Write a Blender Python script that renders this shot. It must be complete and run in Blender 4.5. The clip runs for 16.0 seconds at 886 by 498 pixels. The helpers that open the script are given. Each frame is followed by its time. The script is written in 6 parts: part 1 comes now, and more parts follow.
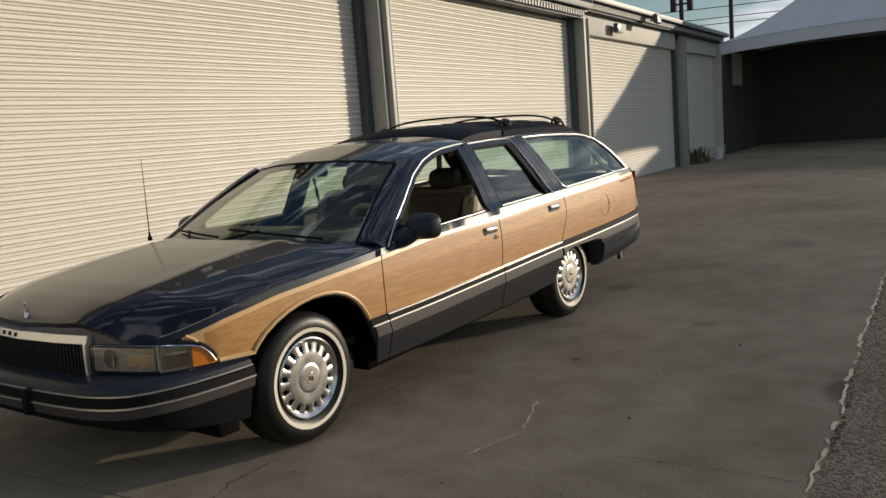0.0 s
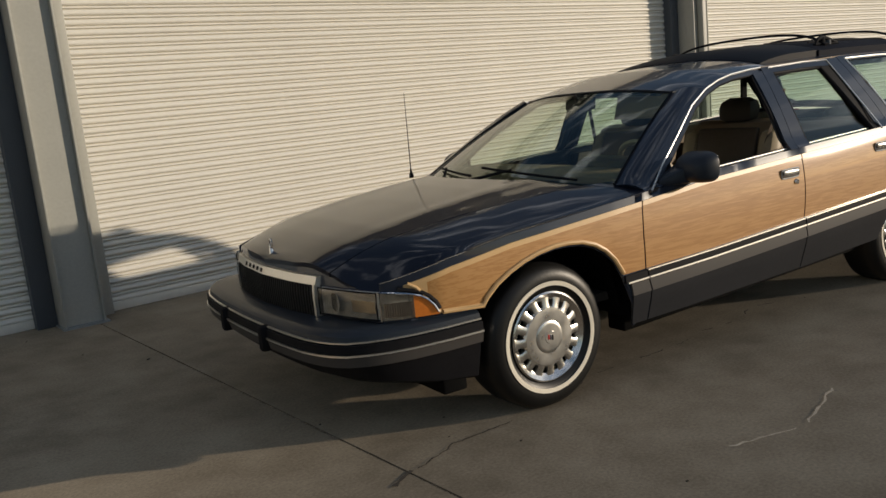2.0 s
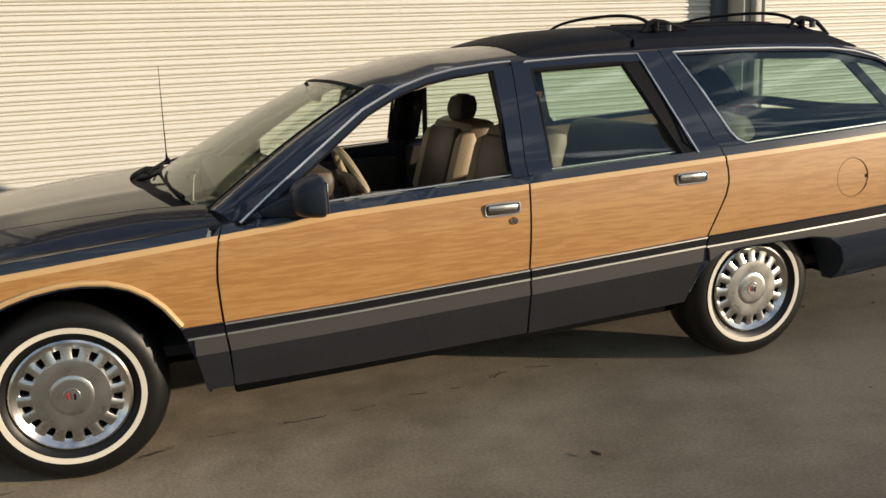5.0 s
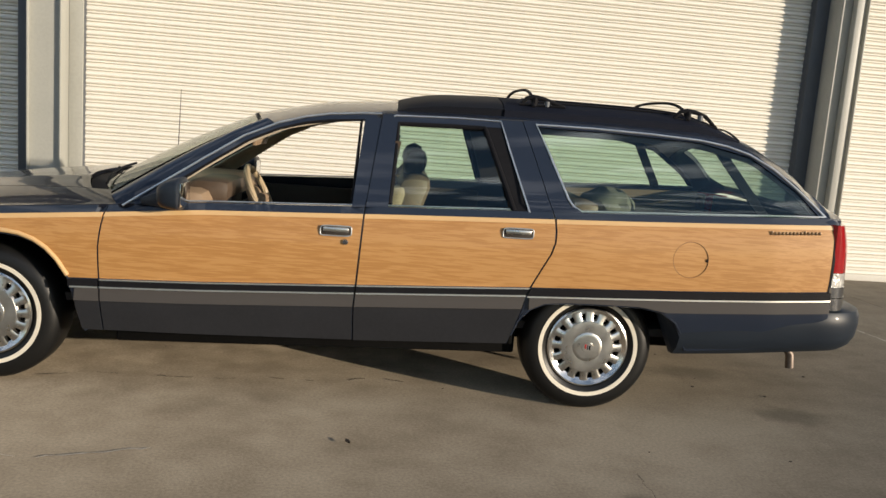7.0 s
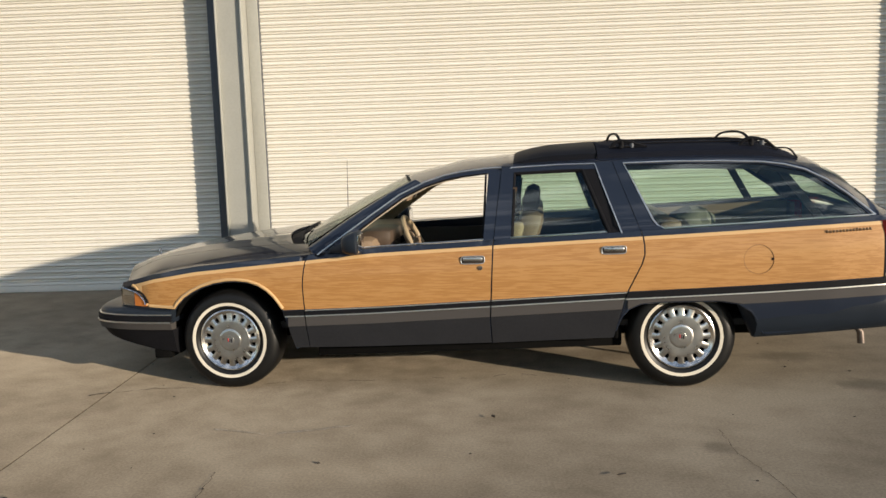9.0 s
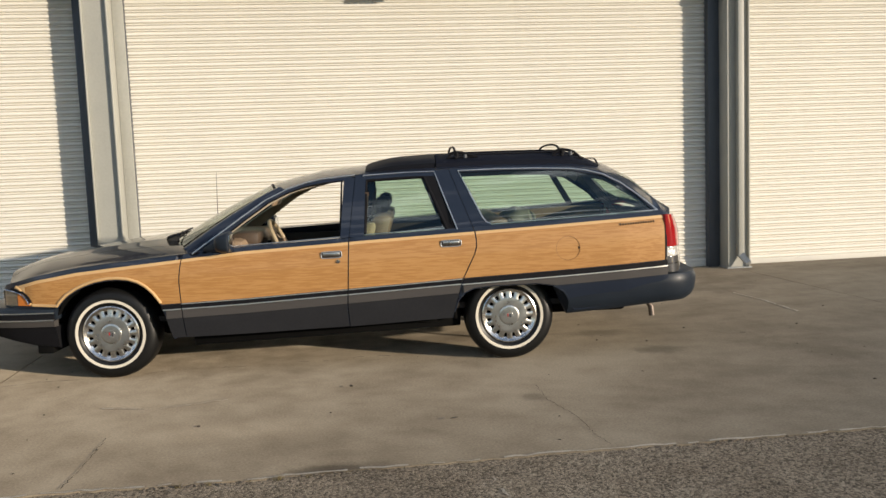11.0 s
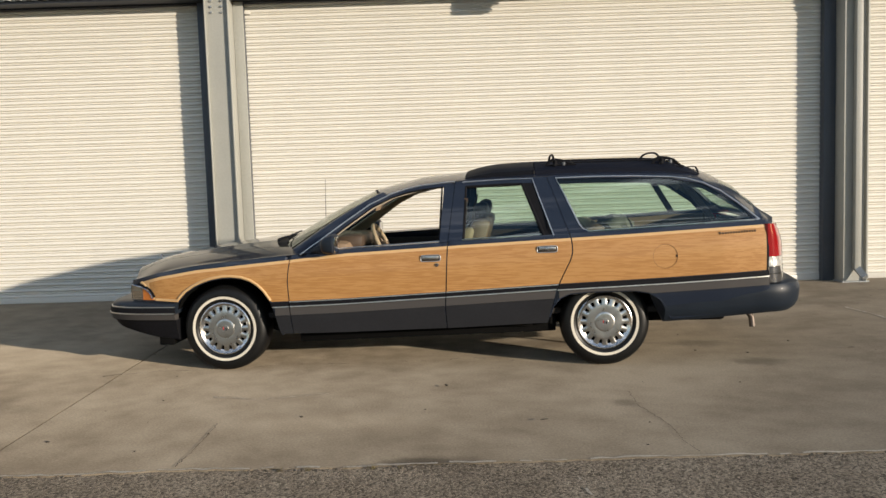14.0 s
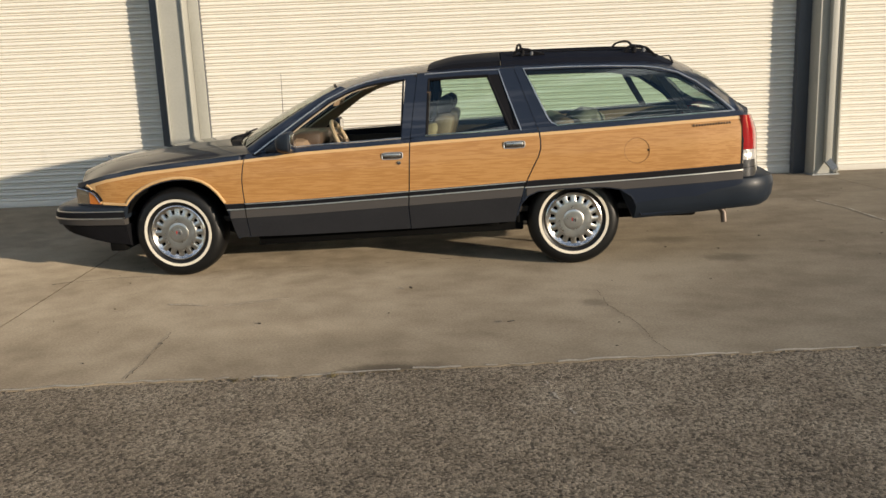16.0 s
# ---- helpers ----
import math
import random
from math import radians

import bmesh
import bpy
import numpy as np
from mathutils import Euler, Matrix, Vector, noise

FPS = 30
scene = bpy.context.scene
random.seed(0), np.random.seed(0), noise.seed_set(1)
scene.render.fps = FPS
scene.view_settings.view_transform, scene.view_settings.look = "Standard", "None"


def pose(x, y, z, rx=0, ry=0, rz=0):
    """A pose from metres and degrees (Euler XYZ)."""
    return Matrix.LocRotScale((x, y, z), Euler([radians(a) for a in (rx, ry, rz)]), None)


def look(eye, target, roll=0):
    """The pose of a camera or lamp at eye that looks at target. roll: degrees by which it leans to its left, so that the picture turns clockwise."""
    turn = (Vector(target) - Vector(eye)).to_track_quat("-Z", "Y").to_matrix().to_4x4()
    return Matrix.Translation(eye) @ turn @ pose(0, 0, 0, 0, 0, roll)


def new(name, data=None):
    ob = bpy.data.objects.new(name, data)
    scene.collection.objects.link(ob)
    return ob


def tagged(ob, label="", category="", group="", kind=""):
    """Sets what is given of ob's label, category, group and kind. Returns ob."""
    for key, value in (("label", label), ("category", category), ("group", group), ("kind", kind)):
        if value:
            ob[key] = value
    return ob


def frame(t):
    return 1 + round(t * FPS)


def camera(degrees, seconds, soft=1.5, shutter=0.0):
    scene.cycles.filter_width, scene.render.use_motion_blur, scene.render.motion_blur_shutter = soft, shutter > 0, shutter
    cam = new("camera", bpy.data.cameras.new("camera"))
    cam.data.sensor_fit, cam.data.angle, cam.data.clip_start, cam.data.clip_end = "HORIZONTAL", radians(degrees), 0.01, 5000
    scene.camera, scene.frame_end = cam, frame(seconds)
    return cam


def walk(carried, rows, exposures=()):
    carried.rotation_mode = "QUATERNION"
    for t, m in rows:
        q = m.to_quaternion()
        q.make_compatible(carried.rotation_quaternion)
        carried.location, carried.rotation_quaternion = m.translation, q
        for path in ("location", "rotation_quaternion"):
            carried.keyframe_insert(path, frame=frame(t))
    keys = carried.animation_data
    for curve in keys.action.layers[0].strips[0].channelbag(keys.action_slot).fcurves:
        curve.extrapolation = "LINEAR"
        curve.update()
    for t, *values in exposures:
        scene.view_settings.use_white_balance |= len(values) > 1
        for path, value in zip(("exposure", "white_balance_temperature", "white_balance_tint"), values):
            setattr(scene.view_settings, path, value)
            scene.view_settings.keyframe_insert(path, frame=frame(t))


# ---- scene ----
cam = camera(55.9, 16.0)
PATH = [
    (0, (-3.115, -2.725, 1.493), (-1.422, -1.695, 1.224), -4.4),
    (0.5, (-3.111, -2.733, 1.488), (-1.41, -1.732, 1.166), -3.7),
    (1, (-3.084, -2.714, 1.457), (-1.656, -1.36, 1.099), -5.4),
    (1.5, (-2.805, -2.611, 1.42), (-1.501, -1.146, 1.029), -4.1),
    (2, (-2.504, -2.622, 1.427), (-1.328, -1.043, 1.076), -5.7),
    (2.5, (-2.163, -2.675, 1.407), (-1.195, -0.959, 1.067), -5.4),
    (3, (-1.7, -2.686, 1.378), (-0.669, -1.006, 1.038), -4.8),
    (3.5, (-1.236, -2.818, 1.356), (-0.182, -1.166, 0.956), -6.5),
    (4, (-0.755, -2.931, 1.389), (0.289, -1.254, 1.074), -5.0),
    (4.5, (-0.287, -2.981, 1.411), (0.66, -1.256, 1.054), -3.3),
    (5, (0.151, -3.102, 1.441), (0.91, -1.304, 1.003), -2.7),
    (5.2, (0.366, -3.184, 1.428), (1.134, -1.38, 1.032), -3.1),
    (7.3, (1.592, -4.422, 1.416), (1.79, -2.452, 1.136), 3.3),
    (7.5, (1.563, -4.597, 1.415), (1.686, -2.607, 1.265), 1.1),
    (8, (1.594, -4.916, 1.525), (1.7, -2.927, 1.335), -0.4),
    (8.2, (1.637, -5.02, 1.577), (1.675, -3.036, 1.331), -1.3),
    (10.3, (1.649, -6.043, 1.468), (1.542, -4.056, 1.27), -2.0),
    (10.5, (1.674, -6.148, 1.444), (1.61, -4.155, 1.282), -2.8),
    (11, (1.714, -6.297, 1.471), (1.954, -4.321, 1.274), -2.2),
    (11.5, (1.772, -6.423, 1.485), (2.08, -4.453, 1.339), -2.0),
    (12, (1.787, -6.465, 1.472), (2.039, -4.483, 1.392), -2.6),
    (12.5, (1.776, -6.476, 1.466), (1.865, -4.479, 1.406), -3.0),
    (13, (1.786, -6.472, 1.466), (1.716, -4.475, 1.386), -3.0),
    (13.5, (1.788, -6.463, 1.461), (1.709, -4.469, 1.337), -2.5),
    (14, (1.785, -6.456, 1.453), (1.768, -4.463, 1.286), -1.8),
    (14.5, (1.781, -6.454, 1.436), (1.815, -4.463, 1.248), -1.8),
    (15, (1.799, -6.38, 1.399), (1.86, -4.408, 1.073), -2.3),
    (15.5, (1.835, -6.305, 1.417), (1.914, -4.357, 0.973), -2.4),
    (16, (1.83, -6.202, 1.421), (1.876, -4.245, 1.011), -2.4),
]
EXPOSURES = [(t, stops + (0.04 if t < 6 else -0.01), kelvin - (640 if t < 6 else 470), 10) for t, stops, kelvin in (
    (0.0, -0.42, 7050), (0.5, -0.74, 7000), (1.0, -0.82, 7150), (1.5, -0.72, 7200), (2.0, -0.60, 7100), (2.5, -0.56, 7100), (3.0, -0.46, 7050), (3.5, -0.36, 7250), (4.0, -0.06, 6950), (4.5, -0.44, 7200),
    (5.0, -0.10, 7250), (7.5, 0.12, 6800), (8.0, 0.09, 6800), (10.5, 0.09, 6800), (12.5, 0.08, 6650), (14.5, 0.03, 6650), (16.0, 0.08, 7000))]
walk(cam, [(t, look(eye, target, roll)) for t, eye, target, roll in PATH], EXPOSURES)

# ---- world, sun ----
SUN_TO = Vector((0.785, -0.594, 0.174)).normalized()
world = bpy.data.worlds.new("sky")
scene.world = world
world.use_nodes = True
wn, wl = world.node_tree.nodes, world.node_tree.links
sky = wn.new("ShaderNodeTexSky")
sky.sky_type, sky.sun_disc = "NISHITA", False
sky.sun_elevation, sky.sun_rotation = math.asin(SUN_TO.z), math.atan2(SUN_TO.x, SUN_TO.y)
sky.dust_density, sky.air_density, sky.ozone_density = 0.3, 1.0, 1.8
w_co = wn.new("ShaderNodeTexCoord")
w_map = wn.new("ShaderNodeMapping")
w_map.inputs["Scale"].default_value = (1.0, 1.0, 5.0)
w_noise = wn.new("ShaderNodeTexNoise")
w_noise.inputs["Scale"].default_value, w_noise.inputs["Detail"].default_value = 4.6, 3.5
w_ramp = wn.new("ShaderNodeValToRGB")
w_ramp.color_ramp.elements[0].position, w_ramp.color_ramp.elements[1].position = 0.51, 0.64
w_mix = wn.new("ShaderNodeMixRGB")
w_mix.inputs["Color2"].default_value = (9.0, 9.2, 9.8, 1)
w_bg = wn["Background"]
w_bg.inputs["Strength"].default_value = 0.115
wl.new(w_co.outputs["Generated"], w_map.inputs["Vector"])
wl.new(w_map.outputs["Vector"], w_noise.inputs["Vector"])
wl.new(w_noise.outputs["Fac"], w_ramp.inputs["Fac"])
wl.new(w_ramp.outputs["Color"], w_mix.inputs["Fac"])
wl.new(sky.outputs["Color"], w_mix.inputs["Color1"])
wl.new(w_mix.outputs["Color"], w_bg.inputs["Color"])
sun_data = bpy.data.lights.new("sun", "SUN")
sun_data.energy, sun_data.angle, sun_data.color = 5.0, radians(0.6), (1.0, 0.845, 0.655)
sun_lamp = new("sun", sun_data)
sun_lamp.matrix_world = look(SUN_TO * 60, (0, 0, 0))


# ---- materials ----
def material(name, color, rough=0.5, metal=0.0, coat=0.0, vary=0.12, scale=6.0, fine=60.0, bump=0.0, stretch=(1, 1, 1), spec=0.5, rough_vary=0.0):
    m = bpy.data.materials.new(name)
    m.use_nodes = True
    n, l = m.node_tree.nodes, m.node_tree.links
    b = n["Principled BSDF"]
    b.inputs["Roughness"].default_value, b.inputs["Metallic"].default_value = rough, metal
    b.inputs["Coat Weight"].default_value, b.inputs["Coat Roughness"].default_value = coat, 0.04
    b.inputs["Specular IOR Level"].default_value = spec
    co = n.new("ShaderNodeTexCoord")
    mp = n.new("ShaderNodeMapping")
    mp.inputs["Scale"].default_value = stretch
    l.new(co.outputs["Object"], mp.inputs["Vector"])
    big, small = n.new("ShaderNodeTexNoise"), n.new("ShaderNodeTexNoise")
    big.inputs["Scale"].default_value, big.inputs["Detail"].default_value = scale, 4
    small.inputs["Scale"].default_value, small.inputs["Detail"].default_value = fine, 3
    for t in (big, small):
        l.new(mp.outputs["Vector"], t.inputs["Vector"])
    add = n.new("ShaderNodeMath")
    add.operation = "ADD"
    l.new(big.outputs["Fac"], add.inputs[0])
    l.new(small.outputs["Fac"], add.inputs[1])
    ramp = n.new("ShaderNodeMapRange")
    ramp.inputs["From Min"].default_value, ramp.inputs["From Max"].default_value = 0.6, 1.4
    ramp.inputs["To Min"].default_value, ramp.inputs["To Max"].default_value = 1 - vary, 1 + vary
    l.new(add.outputs[0], ramp.inputs["Value"])
    mul = n.new("ShaderNodeVectorMath")
    mul.operation = "SCALE"
    mul.inputs[0].default_value = color
    l.new(ramp.outputs["Result"], mul.inputs["Scale"])
    l.new(mul.outputs["Vector"], b.inputs["Base Color"])
    if rough_vary:
        rr = n.new("ShaderNodeMapRange")
        rr.inputs["From Min"].default_value, rr.inputs["From Max"].default_value = 0.3, 0.7
        rr.inputs["To Min"].default_value, rr.inputs["To Max"].default_value = rough - rough_vary, rough + rough_vary
        l.new(big.outputs["Fac"], rr.inputs["Value"])
        l.new(rr.outputs["Result"], b.inputs["Roughness"])
    if bump:
        bp = n.new("ShaderNodeBump")
        bp.inputs["Strength"].default_value, bp.inputs["Distance"].default_value = 1.0, bump
        l.new(small.outputs["Fac"], bp.inputs["Height"])
        l.new(bp.outputs["Normal"], b.inputs["Normal"])
    return m


def glass_material(name, tint, rough=0.0, mix=0.0):
    m = bpy.data.materials.new(name)
    m.use_nodes = True
    n, l = m.node_tree.nodes, m.node_tree.links
    n.remove(n["Principled BSDF"])
    out = n["Material Output"]
    clear, gloss, facing, mixer = n.new("ShaderNodeBsdfTransparent"), n.new("ShaderNodeBsdfGlossy"), n.new("ShaderNodeLayerWeight"), n.new("ShaderNodeMixShader")
    power, fres = n.new("ShaderNodeMath"), n.new("ShaderNodeMath")
    power.operation, fres.operation = "POWER", "MULTIPLY_ADD"
    power.inputs[1].default_value, fres.inputs[1].default_value, fres.inputs[2].default_value = 5.0, 0.91, 0.085
    facing.inputs["Blend"].default_value = 0.5
    l.new(facing.outputs["Facing"], power.inputs[0])
    l.new(power.outputs[0], fres.inputs[0])
    clear.inputs["Color"].default_value = (*tint, 1)
    gloss.inputs["Roughness"].default_value = rough
    l.new(fres.outputs[0], mixer.inputs["Fac"])
    l.new(clear.outputs["BSDF"], mixer.inputs[1])
    l.new(gloss.outputs["BSDF"], mixer.inputs[2])
    l.new(mixer.outputs["Shader"], out.inputs["Surface"])
    return m


def wood_material(name):
    """Printed wood-grain vinyl: long fine figure along the car."""
    m = bpy.data.materials.new(name)
    m.use_nodes = True
    n, l = m.node_tree.nodes, m.node_tree.links
    b = n["Principled BSDF"]
    b.inputs["Roughness"].default_value, b.inputs["Coat Weight"].default_value, b.inputs["Coat Roughness"].default_value = 0.60, 0.45, 0.07
    co = n.new("ShaderNodeTexCoord")
    out = []
    for stretch, scale, detail in (((1.5, 21, 21), 4.0, 6), ((4.0, 90, 90), 3.0, 4), ((0.5, 1.5, 3), 2.0, 2)):
        mp, t = n.new("ShaderNodeMapping"), n.new("ShaderNodeTexNoise")
        mp.inputs["Scale"].default_value = stretch
        t.inputs["Scale"].default_value, t.inputs["Detail"].default_value, t.inputs["Distortion"].default_value = scale, detail, 0.4
        l.new(co.outputs["Object"], mp.inputs["Vector"])
        l.new(mp.outputs["Vector"], t.inputs["Vector"])
        out.append(t)
    a, c = n.new("ShaderNodeMath"), n.new("ShaderNodeMath")
    a.operation = c.operation = "MULTIPLY_ADD"
    a.inputs[1].default_value, c.inputs[1].default_value = 0.60, 0.25
    l.new(out[1].outputs["Fac"], a.inputs[0])
    l.new(out[0].outputs["Fac"], a.inputs[2])
    l.new(out[2].outputs["Fac"], c.inputs[0])
    l.new(a.outputs[0], c.inputs[2])
    ramp = n.new("ShaderNodeValToRGB")
    e = ramp.color_ramp.elements
    e[0].position, e[0].color = 0.45, (0.335, 0.157, 0.044, 1)
    e[1].position, e[1].color = 1.20, (0.480, 0.252, 0.082, 1)
    mid = ramp.color_ramp.elements.new(0.88)
    mid.color = (0.415, 0.202, 0.057, 1)
    e[-1].position = 1.0
    l.new(c.outputs[0], ramp.inputs["Fac"])
    l.new(ramp.outputs["Color"], b.inputs["Base Color"])
    return m


def ground_material(name, c1, c2, c3, fine, bump, rough, speck=0.0, chips=0.0, stains=()):
    """Concrete or asphalt: broad stains, mottling, aggregate."""
    m = bpy.data.materials.new(name)
    m.use_nodes = True
    n, l = m.node_tree.nodes, m.node_tree.links
    b = n["Principled BSDF"]
    b.inputs["Roughness"].default_value = rough
    b.inputs["Specular IOR Level"].default_value = 0.2
    b.inputs["Diffuse Roughness"].default_value = 1.0
    co = n.new("ShaderNodeTexCoord")
    tex = []
    for scale, detail in ((0.45, 6), (3.5, 8), (fine, 3)):
        t = n.new("ShaderNodeTexNoise")
        t.inputs["Scale"].default_value, t.inputs["Detail"].default_value, t.inputs["Roughness"].default_value = scale, detail, 0.62
        l.new(co.outputs["Object"], t.inputs["Vector"])
        tex.append(t)
    ramp = n.new("ShaderNodeValToRGB")
    e = ramp.color_ramp.elements
    e[0].position, e[0].color = 0.34, (*c1, 1)
    e[1].position, e[1].color = 0.68, (*c3, 1)
    ramp.color_ramp.elements.new(0.5).color = (*c2, 1)
    mix = n.new("ShaderNodeMath")
    mix.operation = "MULTIPLY_ADD"
    mix.inputs[1].default_value = 0.55
    sub = n.new("ShaderNodeMath")
    sub.operation = "SUBTRACT"
    sub.inputs[1].default_value = 0.27
    l.new(tex[1].outputs["Fac"], mix.inputs[0])
    l.new(tex[0].outputs["Fac"], mix.inputs[2])
    l.new(mix.outputs[0], sub.inputs[0])
    l.new(sub.outputs[0], ramp.inputs["Fac"])
    grain = n.new("ShaderNodeMapRange")
    grain.inputs["From Min"].default_value, grain.inputs["From Max"].default_value = 0.3, 0.7
    grain.inputs["To Min"].default_value, grain.inputs["To Max"].default_value = 1 - 0.18 - speck, 1 + 0.18 + speck
    l.new(tex[2].outputs["Fac"], grain.inputs["Value"])
    mul = n.new("ShaderNodeVectorMath")
    mul.operation = "SCALE"
    l.new(ramp.outputs["Color"], mul.inputs[0])
    l.new(grain.outputs["Result"], mul.inputs["Scale"])
    last, height = mul.outputs["Vector"], tex[2].outputs["Fac"]
    if chips:
        vor, val, ran = n.new("ShaderNodeTexVoronoi"), n.new("ShaderNodeRGBToBW"), n.new("ShaderNodeMapRange")
        vor.inputs["Scale"].default_value = chips
        l.new(co.outputs["Object"], vor.inputs["Vector"])
        l.new(vor.outputs["Color"], val.inputs["Color"])
        ran.inputs["From Min"].default_value, ran.inputs["From Max"].default_value = 0.15, 0.85
        ran.inputs["To Min"].default_value, ran.inputs["To Max"].default_value = 0.42, 1.75
        l.new(val.outputs["Val"], ran.inputs["Value"])
        chip = n.new("ShaderNodeVectorMath")
        chip.operation = "SCALE"
        l.new(last, chip.inputs[0])
        l.new(ran.outputs["Result"], chip.inputs["Scale"])
        hgt = n.new("ShaderNodeMath")
        hgt.operation = "SUBTRACT"
        l.new(height, hgt.inputs[0])
        l.new(vor.outputs["Distance"], hgt.inputs[1])
        last, height = chip.outputs["Vector"], hgt.outputs[0]
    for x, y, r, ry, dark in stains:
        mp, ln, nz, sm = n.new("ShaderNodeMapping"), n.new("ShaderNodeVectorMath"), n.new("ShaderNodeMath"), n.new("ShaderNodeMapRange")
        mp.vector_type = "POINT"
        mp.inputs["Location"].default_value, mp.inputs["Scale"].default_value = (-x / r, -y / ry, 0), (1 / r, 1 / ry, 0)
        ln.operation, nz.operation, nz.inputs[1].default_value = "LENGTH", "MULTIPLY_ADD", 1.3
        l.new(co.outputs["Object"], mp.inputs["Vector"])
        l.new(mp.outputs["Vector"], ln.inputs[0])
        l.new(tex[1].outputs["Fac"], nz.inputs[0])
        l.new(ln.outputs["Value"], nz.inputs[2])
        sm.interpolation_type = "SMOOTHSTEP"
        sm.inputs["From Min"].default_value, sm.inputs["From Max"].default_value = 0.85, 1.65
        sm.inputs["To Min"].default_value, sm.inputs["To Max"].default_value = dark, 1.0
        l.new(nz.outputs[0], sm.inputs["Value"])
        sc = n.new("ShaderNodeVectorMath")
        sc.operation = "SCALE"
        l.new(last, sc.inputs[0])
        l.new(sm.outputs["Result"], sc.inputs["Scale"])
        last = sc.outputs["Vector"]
    l.new(last, b.inputs["Base Color"])
    bp = n.new("ShaderNodeBump")
    bp.inputs["Distance"].default_value = bump
    l.new(height, bp.inputs["Height"])
    l.new(bp.outputs["Normal"], b.inputs["Normal"])
    return m


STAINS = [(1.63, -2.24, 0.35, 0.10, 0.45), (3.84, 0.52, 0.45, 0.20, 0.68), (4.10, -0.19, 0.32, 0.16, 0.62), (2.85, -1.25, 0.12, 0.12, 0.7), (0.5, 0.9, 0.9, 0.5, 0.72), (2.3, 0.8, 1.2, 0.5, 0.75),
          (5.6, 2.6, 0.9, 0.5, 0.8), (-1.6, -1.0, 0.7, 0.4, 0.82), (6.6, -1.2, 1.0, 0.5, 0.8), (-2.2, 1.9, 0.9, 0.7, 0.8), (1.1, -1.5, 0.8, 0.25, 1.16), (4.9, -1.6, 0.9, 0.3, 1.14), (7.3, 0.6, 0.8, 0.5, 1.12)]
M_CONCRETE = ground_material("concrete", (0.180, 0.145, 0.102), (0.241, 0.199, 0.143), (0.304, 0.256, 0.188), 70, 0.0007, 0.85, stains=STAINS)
M_ASPHALT = ground_material("asphalt", (0.190, 0.155, 0.113), (0.250, 0.207, 0.153), (0.308, 0.260, 0.196), 210, 0.012, 0.9, 0.26, 88)
M_CRACK = material("crack_dirt", (0.060, 0.050, 0.040), 0.95, vary=0.3, scale=8)
M_SCUFF_GLINT = material("pale_scuff_and_glint", (0.46, 0.41, 0.33), 0.9, vary=0.3, scale=9)
M_FAINT = material("worn_pale_chips", (0.38, 0.33, 0.26), 0.9, vary=0.6, scale=60)
M_SHUTTER = material("cream_shutter_paint", (0.80, 0.772, 0.70), 0.42, vary=0.035, scale=1.3, fine=30, spec=0.4)
M_STEEL = material("grey_painted_steel", (0.37, 0.37, 0.335), 0.5, vary=0.08, scale=3, fine=40)
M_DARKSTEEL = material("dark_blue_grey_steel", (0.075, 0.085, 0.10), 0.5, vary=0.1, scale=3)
# Near-black: the shade under and behind the eave is in this colour.
M_EAVE_SHADE = material("eave_shade_steel", (0.018, 0.021, 0.030), 0.6, vary=0.15, scale=3)
M_FASCIA = material("grey_fascia_steel", (0.235, 0.24, 0.235), 0.5, vary=0.10, scale=1.5, fine=20)
M_DECK = material("galvanised_decking", (0.42, 0.42, 0.40), 0.5, metal=0.0, vary=0.12, scale=7)
M_WALL = material("pale_wall_panel", (0.55, 0.54, 0.48), 0.7, vary=0.1, scale=2)
M_GALV = material("galvanised_bracket", (0.33, 0.35, 0.36), 0.45, metal=0.4, vary=0.15, scale=15)
M_BEIGE = material("beige_horn_plastic", (0.62, 0.50, 0.34), 0.5, vary=0.06)
M_LENS = material("frosted_lamp_lens", (0.75, 0.75, 0.72), 0.25, vary=0.05)
M_NAVY = material("navy_metallic_paint", (0.018, 0.025, 0.042), 0.32, metal=0.0, coat=0.8, spec=0.2, vary=0.05, scale=2, fine=300)
M_WOOD = wood_material("wood_grain_vinyl")
M_TRIM = material("pale_wood_trim", (0.66, 0.43, 0.20), 0.4, coat=0.3, vary=0.08, scale=6, stretch=(0.5, 6, 6))
M_BLACK = material("black_rubber_trim", (0.010, 0.010, 0.012), 0.65, vary=0.15, scale=20, spec=0.10)
M_BRIGHT = material("satin_bright_metal", (0.82, 0.81, 0.78), 0.34, metal=1.0, vary=0.05)
M_CLAD = material("grey_lower_paint", (0.068, 0.063, 0.060), 0.6, metal=0.0, coat=0.0, spec=0.10, vary=0.05, scale=3, fine=250)
M_DARKWOOD = material("dark_wood_line", (0.26, 0.135, 0.05), 0.5, vary=0.1)
M_RIM = material("polished_rim", (0.74, 0.73, 0.71), 0.20, metal=1.0, vary=0.05, scale=9)
M_CLOTH = material("grey_green_cloth", (0.16, 0.16, 0.13), 0.9, vary=0.25, scale=14)
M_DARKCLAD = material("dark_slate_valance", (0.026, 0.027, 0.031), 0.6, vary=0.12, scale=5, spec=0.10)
M_BUMPER = material("dusty_navy_bumper", (0.017, 0.023, 0.033), 0.42, coat=0.12, spec=0.22, vary=0.10, scale=5, fine=120)
M_LAMPGLASS = glass_material("lamp_cover_glass", (0.80, 0.78, 0.74))
M_REFLECTOR = material("lamp_reflector", (0.62, 0.62, 0.61), 0.28, metal=0.5, vary=0.25, scale=22, fine=34, bump=0.010, stretch=(1, 1, 1.6))
